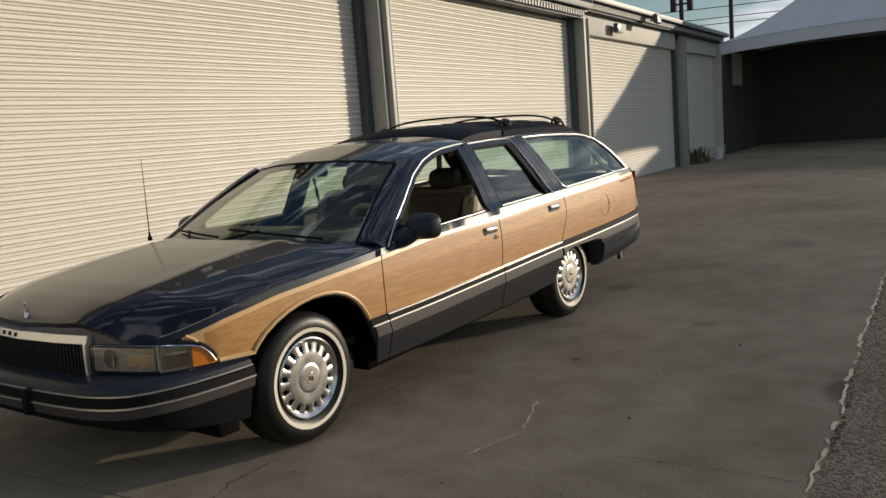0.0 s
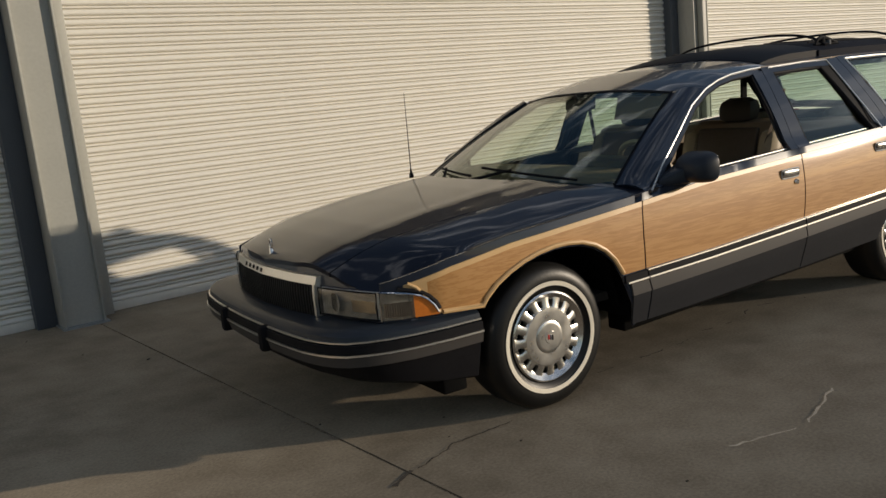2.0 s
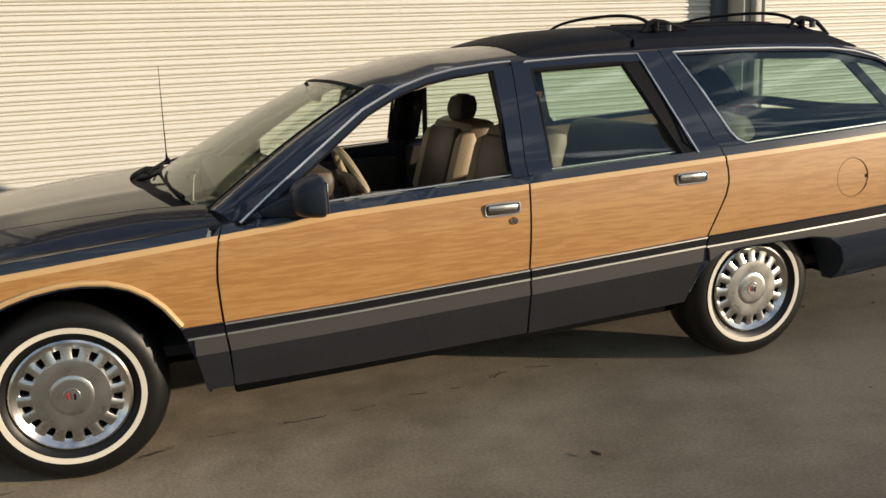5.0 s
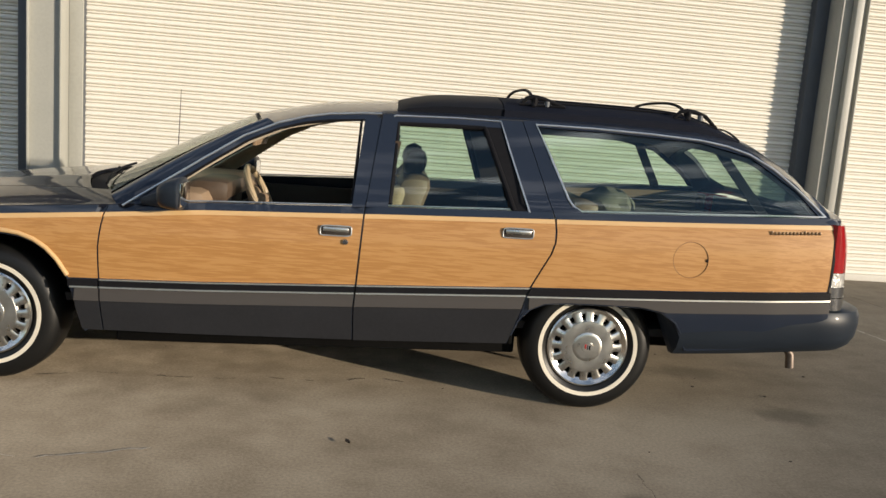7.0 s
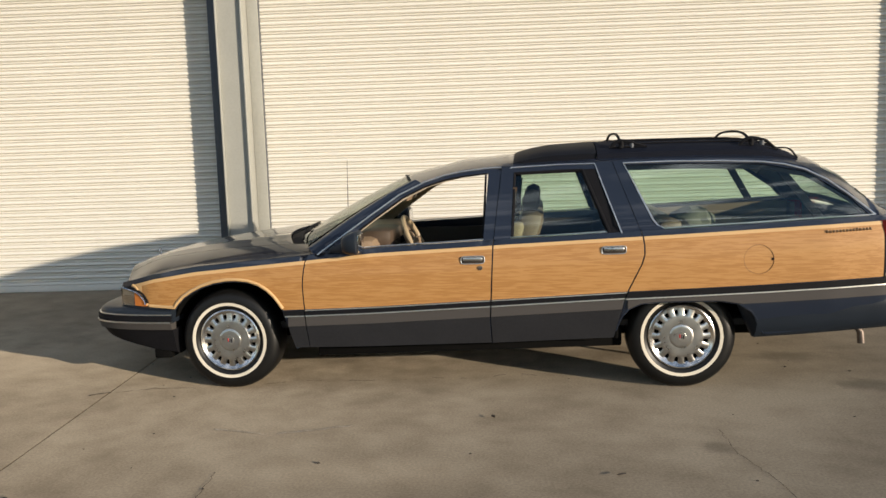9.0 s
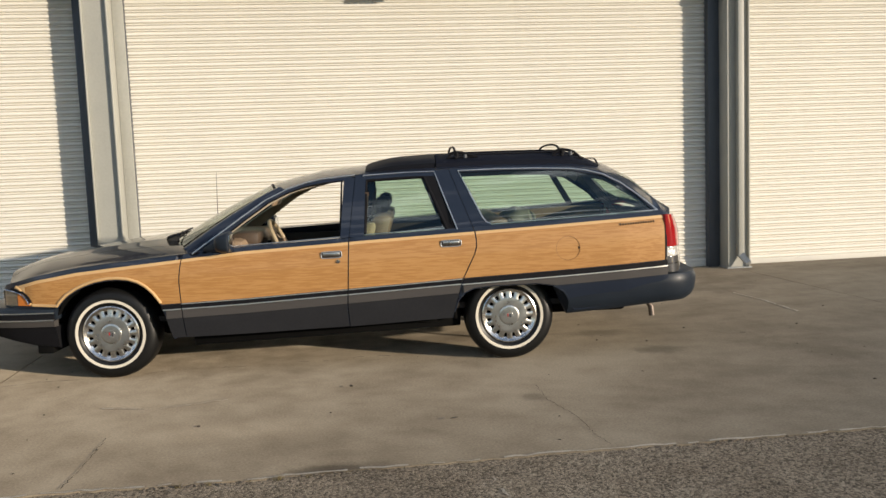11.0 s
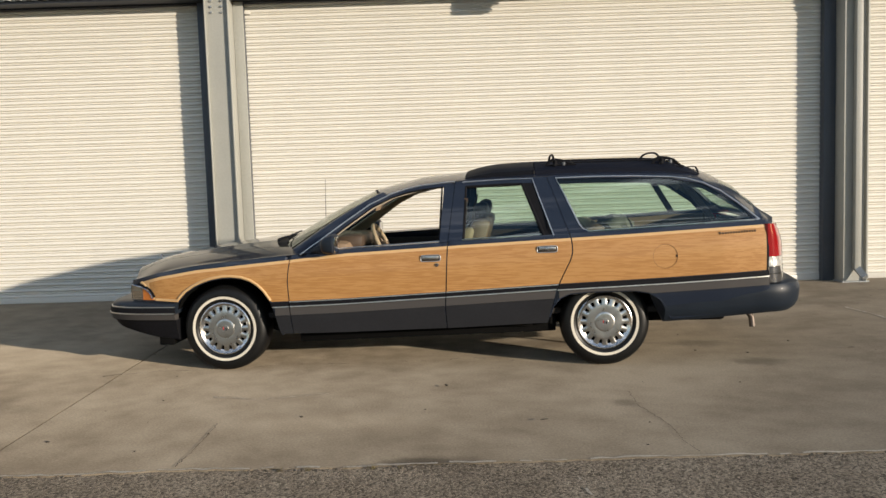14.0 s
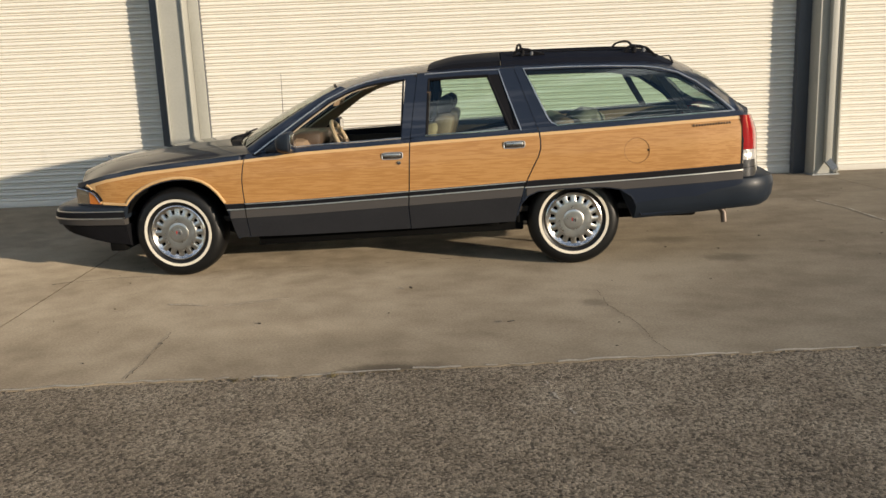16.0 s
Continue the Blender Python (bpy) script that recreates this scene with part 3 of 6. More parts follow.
for i in range(len(COLUMNS) - 1):
    roller_door(COLUMNS[i] + JAMB_R, COLUMNS[i + 1] + JAMB_L, DOOR_TOP if i < 4 else 3.50)
roller_door(COLUMNS[5] + JAMB_R, 27.8, 3.50)
for x0, x1 in ((COLUMNS[4] + JAMB_R, COLUMNS[5] + JAMB_L), (COLUMNS[5] + JAMB_R, 27.8)):
    tagged(part("lintel_panel", box_bm(x0, x1, 4.20, 4.30, 3.50, 3.955, 0.004), M_WALL), "pale painted panel above the roller door", "panel", kind="structure")
tagged(part("trim", box_bm(-24, COLUMNS[4], 4.26, 4.42, DOOR_TOP, 3.83), M_EAVE_SHADE), "steel lintel above the roller doors, eave shade in its colour", "lintel", kind="structure")

# eave: ribbed decking edge, rail, gutter fascia, roof sheet; the far bays stand a little taller
def eave(xa, xb, dz):
    bm = bmesh.new()
    prof, x = [], xa
    while x < xb - 0.137:
        prof += [(x, 3.945), (x + 0.055, 3.945), (x + 0.072, 4.015), (x + 0.120, 4.015)]
        x += 0.137
    a = [bm.verts.new((px, py, 3.798 + dz)) for px, py in prof]
    b = [bm.verts.new((px, py, 3.895 + dz)) for px, py in prof]
    for i in range(len(prof) - 1):
        bm.faces.new((a[i], a[i + 1], b[i + 1], b[i]))
    bmesh.ops.recalc_face_normals(bm, faces=bm.faces)
    tagged(part("eave_decking", bm, M_DECK, smooth=False), "ribbed galvanised decking strip under the eave", "eave", kind="structure")
    tagged(part("eave_rail", box_bm(xa, xb, 3.925, 3.94, 3.896 + dz, 3.908 + dz), M_GALV), "thin galvanised rail along the eave", "rail", kind="structure")
    tagged(part("eave_soffit", box_bm(xa, xb, 4.018, 4.30, 3.762 + dz, 3.796 + dz), M_EAVE_SHADE), "steel soffit angle under the decking, shade in its colour", "soffit", kind="structure")
    # Solid box coloured dark in place of the shaded hollow.
    tagged(part("eave_back", box_bm(xa, xb, 4.03, 4.30, 3.83 + dz, 4.02 + dz), M_EAVE_SHADE), "dark box filling in the shade behind the eave decking", "eave", kind="structure")
    fascia = thing("fascia", "long grey steel gutter fascia along the roof edge", "fascia", kind="structure")
    part("fascia_face", box_bm(xa, xb, 3.80, 3.83, 3.935 + dz, 4.055 + dz, 0.006), M_FASCIA, fascia)
    part("gutter_floor", box_bm(xa, xb, 3.832, 4.02, 3.937 + dz, 3.95 + dz), M_EAVE_SHADE, fascia)
    part("end_cap", box_bm(xa - 0.012, xa - 0.002, 3.80, 4.30, 3.80 + dz, 4.055 + dz), M_FASCIA, fascia)
    bm = bmesh.new()
    prof, x = [], xa
    while x < xb - 0.16:
        prof += [(x, 4.045), (x + 0.11, 4.045), (x + 0.122, 4.072), (x + 0.148, 4.072)]
        x += 0.16
    rows = [[bm.verts.new((px, y, pz + drop + dz)) for px, pz in prof] for y, drop in ((3.84, 0.0), (8.0, -0.12), (13.0, -0.5))]
    for r0, r1 in zip(rows, rows[1:]):
        for i in range(len(prof) - 1):
            bm.faces.new((r0[i], r0[i + 1], r1[i + 1], r1[i]))
    bmesh.ops.recalc_face_normals(bm, faces=bm.faces)
    tagged(part("roof_sheet", bm, M_FASCIA, smooth=False), "corrugated grey steel roof sheeting", "roof", kind="structure")


EAST = 0.20
eave(-24.0, COLUMNS[4] - 0.1, 0.0)
eave(COLUMNS[4] - 0.08, 28.0, EAST)
for name, dims in (("wall_back", (-24, 28, 13.0, 13.2, 0, 3.6)), ("wall_west", (-24.2, -24.0, 4.3, 13.2, 0, 3.85)), ("wall_east", (27.8, 28.0, 4.1, 13.2, 0, 4.1))):
    tagged(part(name, box_bm(*dims), M_WALL), "plain pale shed wall", "wall", kind="structure")


def floodlight(x, y, z, tilt, w=0.39, h=0.21):
    ob = thing("floodlight", "rectangular floodlight with a frosted lens under the eave", "floodlight", pose(x, y, z, tilt), "floodlights")
    body = prism_bm([(-w / 2, -h / 2), (w / 2, -h / 2), (w / 2, h / 2), (-w / 2, h / 2)], 0, 0.11)
    bmesh.ops.bevel(body, geom=body.edges[:], offset=0.012, segments=2, affect="EDGES")
    part("housing", body, M_DARKSTEEL, ob)
    part("lens", box_bm(-w / 2 + 0.018, w / 2 - 0.018, -0.008, 0.004, -h / 2 + 0.018, h / 2 - 0.018, 0.003), M_LENS, ob, "frosted white lens")
    part("bracket", box_bm(-0.03, 0.03, 0.10, 0.22, -0.02, 0.02, 0.004), M_GALV, ob)
    for s in (-1, 1):
        part("yoke_arm", box_bm(s * w / 2 - 0.006, s * w / 2 + 0.006, 0.02, 0.16, -0.03, 0.03), M_DARKSTEEL, ob)
    return ob


floodlight(2.87, 3.74, 3.79, 0)
floodlight(16.9, 3.985, 3.72, 0, 0.40, 0.22)
floodlight(18.9, 3.62, 4.06, -10, 0.34, 0.24)


def horn(x, y, z, rz, rx):
    ob = thing("horn_speaker", "beige flared horn loudspeaker under the eave", "loudspeaker", pose(x, y, z, rx, 0, rz), "horn speakers")
    flare = [(0.030, 0.0), (0.036, -0.05), (0.055, -0.11), (0.085, -0.16), (0.115, -0.20), (0.112, -0.20), (0.080, -0.155), (0.050, -0.105), (0.020, -0.04)]
    part("flare", lathe_bm(flare, 28), M_BEIGE, ob)
    part("driver", lathe_bm([(0.0, 0.085), (0.045, 0.08), (0.055, 0.06), (0.055, 0.0), (0.0, -0.005)], 24, closed=False), M_BEIGE, ob)
    part("bracket", box_bm(-0.012, 0.012, 0.02, 0.20, 0.04, 0.055, 0.003), M_GALV, ob)
    return ob


for x, y, z, rz, rx in ((7.50, 3.66, 3.82, -8, 62), (7.70, 3.62, 3.83, 30, 58)):
    ob = horn(x, y, z, rz, rx)
    arm = part("mount_arm", box_bm(x - 0.012, x + 0.012, y, 3.945, z + 0.01, z + 0.035, 0.003), M_GALV, ob)
    arm.matrix_basis = ob.matrix_basis.inverted()

# ---- tent, added shade block and trees at the end of the yard ----
tent = thing("marquee_tent", "large white vinyl marquee tent with a sweeping peaked roof", "tent")
T_C = (32.6, -1.3)
rim_pts = []
corners = [(28.6, 4.35), (28.6, -6.2), (37.0, -6.2), (37.0, 4.35)]
for (xa, ya), (xb, yb) in zip(corners, corners[1:] + corners[:1]):
    for i in range(16):
        t = i / 16
        rim_pts.append((xa + (xb - xa) * t, ya + (yb - ya) * t, 4.0 + 0.22 * math.sin(math.pi * t) ** 0.8))
outer, inner = [], []
for x, y, z in rim_pts:
    row = []
    for k in range(13):
        s = k / 12
        h = z + (8.3 - z) * (s ** 1.35)
        row.append((x + (T_C[0] - x) * s, y + (T_C[1] - y) * s, h))
    outer.append(row)
    inner.append([(x, y, z - 0.012) for x, y, z in row])
part("canopy", sheet_bm(outer, inner, closed=True), M_TENT, tent)
val = [[(x, y, z + 0.01), (x, y, z - 0.42)] for x, y, z in rim_pts]
vin = [[(T_C[0] + (x - T_C[0]) * 0.998, T_C[1] + (y - T_C[1]) * 0.998, z) for x, y, z in row] for row in val]
part("valance", sheet_bm(val, vin, closed=True), M_TENT, tent)
for x, y in corners:
    xs, ys = x + (T_C[0] - x) * 0.012, y + (T_C[1] - y) * 0.012
    part("leg", tube_bm([(xs, ys, 0), (xs, ys, 4.02)], 0.06, 10), M_STEEL, tent)
# Added dark sheets stand in for the shade inside the tent.
part("side_shade_sheet", box_bm(28.95, 36.9, 4.20, 4.23, 0.0, 4.1), M_TENTIN, tent, "added dark sheet for the shaded tent side")
part("back_shade_sheet", box_bm(36.6, 36.63, -6.1, 4.19, 0.0, 4.2), M_TENTIN, tent, "added dark sheet for the shaded tent back")
# Pale panel added in place of a light gap through the tent side.
part("light_gap_panel", box_bm(30.2, 31.9, 4.17, 4.19, 2.55, 3.75), M_WALL, tent, "pale panel standing in for a light gap in the tent side")
# Added dark block, sized to throw shade over the far yard.
shed = thing("shade_block", "low dark block added beyond the tent to shade the yard", "shed")
part("wall", box_bm(40, 48, -20, 12, -0.03, 4.7), M_FARDARK, shed)
part("roof", box_bm(39.8, 48.2, -20.2, 12.2, 4.704, 4.82), M_FARDARK, shed)


bucket = thing("plastic_bucket", "white plastic bucket standing by the shed wall", "bucket", pose(25.6, 3.75, 0))
part("body", lathe_bm([(0.0, 0.012), (0.13, 0.012), (0.165, 0.38), (0.172, 0.38), (0.172, 0.395), (0.158, 0.395), (0.122, 0.02), (0.0, 0.02)], 28), M_LENS, bucket).rotation_euler = (radians(90), 0, 0)


def pole(x, y, z0, z1, r, name, label, cat, mat=M_WIRE):
    ob = thing(name, label, cat, pose(x, y, 0))
    part("shaft", tube_bm([(0, 0, z0), (0, 0, z1)], [r, r * 0.8], 10), mat, ob)
    return ob


p1 = pole(47.0, 10.4, -0.03, 9.6, 0.16, "mast", "tall dark mast with antenna panels behind the shed", "mast")
for s in (-0.5, 0.45):
    part("antenna_panel", box_bm(-0.15, 0.15, s - 0.16, s + 0.16, 7.55, 9.4, 0.03), M_FARDARK, p1)
    part("arm", box_bm(-0.04, 0.04, min(0, s), max(0, s), 7.9, 8.0), M_FARDARK, p1)
util = pole(57.0, 9.7, -0.03, 14.0, 0.17, "utility_pole", "dark timber utility pole carrying overhead cables", "pole")
pole(1.81, 12.2, 3.6, 8.2, 0.055, "flue_pipe", "slim white pipe rising above the roof", "pipe", M_POLE)
for k, z in enumerate((8.6, 7.9, 7.5)):
    pts = [(0.02 * k, 26 - 44 * t, z + 1.1 * (1 - t) ** 2 - 0.2 * t) for t in np.linspace(0, 1, 23)]
    part("cable", tube_bm(pts, 0.03, 6), M_WIRE, util, "thin black overhead cable")


def conifer(x, y, height, width, seed):
    """A cypress-like tree: tapered trunk, upright limbs and many small sprays."""
    rng = random.Random(seed)
    ob = thing("conifer_tree", "olive-green pointed conifer behind the shed roof", "tree", pose(x, y, -0.03), "conifers")
    part("trunk", tube_bm([(0, 0, 0), (0.05, 0, height * 0.5), (0, 0, height * 0.93)], [0.22, 0.14, 0.03], 10), M_BARK, ob)
    limbs = bmesh.new()
    for i in range(26):
        a, z = rng.uniform(0, 6.28), rng.uniform(0.25, 0.85) * height
        r = width * 0.8 * (1 - (z / height) ** 2.5)
        tube_bm([(0, 0, z), (r * 0.6 * math.cos(a), r * 0.6 * math.sin(a), z + 0.5), (r * math.cos(a), r * math.sin(a), z + 1.2)], [0.05, 0.03, 0.01], 5, limbs)
    part("limbs", limbs, M_BARK, ob)
    verts, faces = [], []
    for i in range(5200):
        z = height * (0.16 + 0.84 * rng.random() ** 0.8)
        prof = width * max(0.0, 1 - ((z / height - 0.35) / 0.66) ** 2) ** 0.5 if z > 0.35 * height else width * (0.7 + 0.3 * z / (0.35 * height))
        a = rng.uniform(0, 6.28)
        lump = 1 + 0.28 * noise.noise((math.cos(a) * 2.1, math.sin(a) * 2.1 + seed, z * 0.9))
        r = prof * lump * rng.uniform(0.55, 1.0) ** 0.5
        c = Vector((r * math.cos(a), r * math.sin(a), z))
        up = Vector((math.cos(a) * 0.35 + rng.uniform(-0.3, 0.3), math.sin(a) * 0.35 + rng.uniform(-0.3, 0.3), 1)).normalized()
        sd = up.cross(Vector((rng.uniform(-1, 1), rng.uniform(-1, 1), 0.1))).normalized()
        L, W = rng.uniform(0.16, 0.36), rng.uniform(0.04, 0.09)
        k = len(verts)
        verts += [c, c + up * L * 0.5 + sd * W, c + up * L, c + up * L * 0.5 - sd * W]
        faces.append((k, k + 1, k + 2, k + 3))
    me = bpy.data.meshes.new("crown")
    me.from_pydata(verts, [], faces)
    me.materials.append(M_LEAF)
    cr = new("crown", me)
    cr.parent = ob
    return ob


conifer(-9.15, 30.0, 13.2, 0.95, 3)
conifer(-13.4, 34.0, 12.0, 0.8, 8)


# ---- station wagon ----
# x runs from the front axle to the rear, y from the centre line (the driver's side is -y), z up from the ground
WOOD_TOP = [(-0.80, 0.685), (-0.67, 0.715), (-0.50, 0.757), (-0.20, 0.805), (0.09, 0.832), (0.39, 0.858), (0.57, 0.873), (1.0, 0.912), (1.6, 0.940), (1.9, 0.955), (2.5, 0.980), (3.1, 1.005), (3.7, 1.033), (4.15, 1.053)]
WOOD_BOT = [(-0.80, 0.565), (-0.34, 0.572), (0.40, 0.550), (0.56, 0.555), (1.0, 0.570), (1.75, 0.606), (2.58, 0.648), (3.39, 0.680), (4.15, 0.717)]
F_ARCH = [(-0.36, 0.555), (-0.34, 0.585), (-0.29, 0.632), (-0.22, 0.675), (-0.15, 0.705), (-0.07, 0.729), (0.02, 0.743), (0.09, 0.744), (0.17, 0.735), (0.24, 0.712), (0.30, 0.675), (0.35, 0.625), (0.40, 0.550), (0.45, 0.41), (0.475, 0.290)]
BOTTOM = [(-0.80, 0.560)] + F_ARCH + [(0.48, 0.298), (1.0, 0.306), (1.76, 0.325), (2.51, 0.352), (2.53, 0.40), (2.56, 0.49), (2.61, 0.545), (2.68, 0.575), (2.80, 0.585), (2.95, 0.588), (3.15, 0.588), (3.26, 0.570), (3.34, 0.520), (3.39, 0.45), (3.42, 0.37), (3.43, 0.365), (4.08, 0.425), (4.15, 0.43)]
EDGE = [(0.60, 0.895), (0.64, 0.905), (0.97, 1.145), (1.16, 1.275), (1.32, 1.350), (1.57, 1.412), (1.74, 1.427), (1.84, 1.432), (2.43, 1.447), (2.60, 1.452), (3.0, 1.452), (3.45, 1.437), (3.70, 1.385), (3.93, 1.232), (4.06, 1.095), (4.15, 1.060)]
F_OPEN = [(0.70, 0.905), (0.80, 0.985), (1.0, 1.130), (1.18, 1.256), (1.32, 1.322), (1.45, 1.362), (1.57, 1.382), (1.74, 1.395), (1.80, 1.397)]
CROWN = [(1.12, 1.385), (1.22, 1.408), (1.54, 1.480), (1.88, 1.508), (2.4, 1.530), (2.9, 1.530), (3.3, 1.528), (3.6, 1.508), (3.79, 1.462), (4.0, 1.362), (4.10, 1.268), (4.17, 1.185), (4.24, 1.105), (4.30, 1.055), (4.38, 1.00)]
WIDTH = [(-1.0, 0.62), (-0.90, 0.74), (-0.85, 0.785), (-0.80, 0.822), (-0.72, 0.868), (-0.66, 0.892), (-0.60, 0.915), (-0.55, 0.932), (-0.45, 0.948), (-0.36, 0.957), (0.0, 0.985), (0.39, 1.006), (0.8, 1.013), (2.0, 1.015), (3.0, 1.015), (3.8, 1.000), (4.1, 0.972), (4.25, 0.93), (4.36, 0.80)]
HOOD_C = [(-1.02, 0.70), (-0.945, 0.742), (-0.92, 0.772), (-0.89, 0.797), (-0.80, 0.834), (-0.72, 0.860), (-0.56, 0.895), (-0.21, 0.945), (0.07, 0.978), (0.30, 0.997), (0.80, 1.000)]
PROFILE = [(-0.34, -0.050), (-0.30, -0.040), (-0.122, 0.016), (-0.112, 0.018), (-0.06, 0.010), (-0.05, 0.004), (0.0, 0.0), (0.06, 0.004), (0.12, 0.006), (0.18, 0.004), (0.23, -0.001), (0.27, -0.007), (0.30, -0.0135), (0.33, -0.0215), (0.36, -0.031), (0.40, -0.045)]


def belt(x):
    return ip(WOOD_TOP, x) + 0.033


def half(x, z):
    """The body's half width at a place along it and a height."""
    w = ip(WIDTH, x) + ip(PROFILE, z - ip(WOOD_BOT, x))
    if z > belt(x):
        h = z - belt(x)
        w = ip(WIDTH, x) - 0.056 - 0.43 * h - 0.28 * h * h
    return w


def seam_a(z):
    return ip([(0.26, 0.565), (0.45, 0.558), (0.575, 0.545), (0.727, 0.540), (0.85, 0.556), (0.94, 0.590), (1.0, 0.62)], z)


def seam_b(z):
    return ip([(0.33, 1.757), (0.48, 1.752), (0.965, 1.778), (1.445, 1.832)], z)


def seam_c(z):
    return ip([(0.335, 2.515), (0.62, 2.59), (0.744, 2.650), (0.83, 2.695), (0.896, 2.712), (0.99, 2.700), (1.459, 2.532)], z)


def const(v):
    return lambda q: v


def table(t):
    return lambda x: ip(t, x)


def shifted(f, d):
    return lambda x: f(x) + d


def side_bm(s, x0, x1, zb, zt, off=0.0, thick=0.02, nx=24, nz=8, bm=None):
    """A panel of the car's side between two seams (of z) and two lines (of x)."""
    outer, inner = [], []
    for i in range(nx + 1):
        ro, ri = [], []
        for j in range(nz + 1):
            u, v = i / nx, j / nz
            z = 0.75
            for _ in range(6):
                x = x0(z) + (x1(z) - x0(z)) * u
                z = zb(x) + (zt(x) - zb(x)) * v
            y = half(x, z) + off
            ro.append((x, s * y, z))
            ri.append((x, s * (y - thick), z))
        outer.append(ro)
        inner.append(ri)
    return sheet_bm(outer, inner, bm)


car = thing("station_wagon", "dark navy estate car with woodgrain side panels and whitewall tyres, parked", "car", pose(0.0791, 0.9417, 0, 0, 0, -4.8))
GAP = 0.004
zt_wood, zb_wood, z_bot, z_belt, z_edge = table(WOOD_TOP), table(WOOD_BOT), table(BOTTOM), belt, table(EDGE)


def wood_low(x):
    """The wood panel's lower line: over the front arch it follows the arch."""
    return max(ip(WOOD_BOT, x), ip(F_ARCH, x) + 0.004 if -0.36 < x < 0.42 else 0.0)


def strip_low(x):
    return ip(WOOD_BOT, x) - 0.039


def strip_top(x):
    return ip(WOOD_BOT, x) - 0.004


def dress(s, body, x0, x1, nx, low, clad=True, strip=True):
    """Wood vinyl, its pale border, the black strip, bright line and grey lower paint of one panel."""
    g = 0.0025
    a, b = shiftz(x0, g), shiftz(x1, -g)
    part("wood_panel", side_bm(s, a, b, shifted(wood_low, 0.002), shifted(zt_wood, -0.002), 0.0025, 0.004, nx, 6), M_WOOD, body, "tan woodgrain vinyl")
    part("wood_border", side_bm(s, a, b, shifted(zt_wood, -0.021), zt_wood, 0.006, 0.006, nx, 1), M_TRIM, body, "pale tan border strip")
    if strip:
        part("side_strip", side_bm(s, a, b, strip_low, strip_top, 0.014, 0.018, nx, 2), M_BLACK, body, "black rubber side strip")
        part("bright_edge", side_bm(s, a, b, shifted(strip_top, -0.002), shifted(strip_top, 0.003), 0.015, 0.014, nx, 1), M_BRIGHT, body, "thin bright metal line")
        part("bright_line", side_bm(s, a, b, shifted(strip_low, -0.003), shifted(strip_low, 0.004), 0.019, 0.018, nx, 1), M_BRIGHT, body, "thin bright metal line")
    if clad:
        part("lower_band", side_bm(s, a, b, shifted(strip_low, -0.064), shifted(strip_low, -0.003), 0.010, 0.014, nx, 2), M_CLAD, body, "grey painted lower moulding")
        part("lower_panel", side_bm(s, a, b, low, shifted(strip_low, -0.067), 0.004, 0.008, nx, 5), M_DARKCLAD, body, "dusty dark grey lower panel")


def shiftz(f, d):
    return lambda z: f(z) + d


def border_line(s, pts, r, off, flat=1.0):
    return tube_bm([(x, s * (half(x, z) + off), z) for x, z in pts], r, 8, flat=flat)


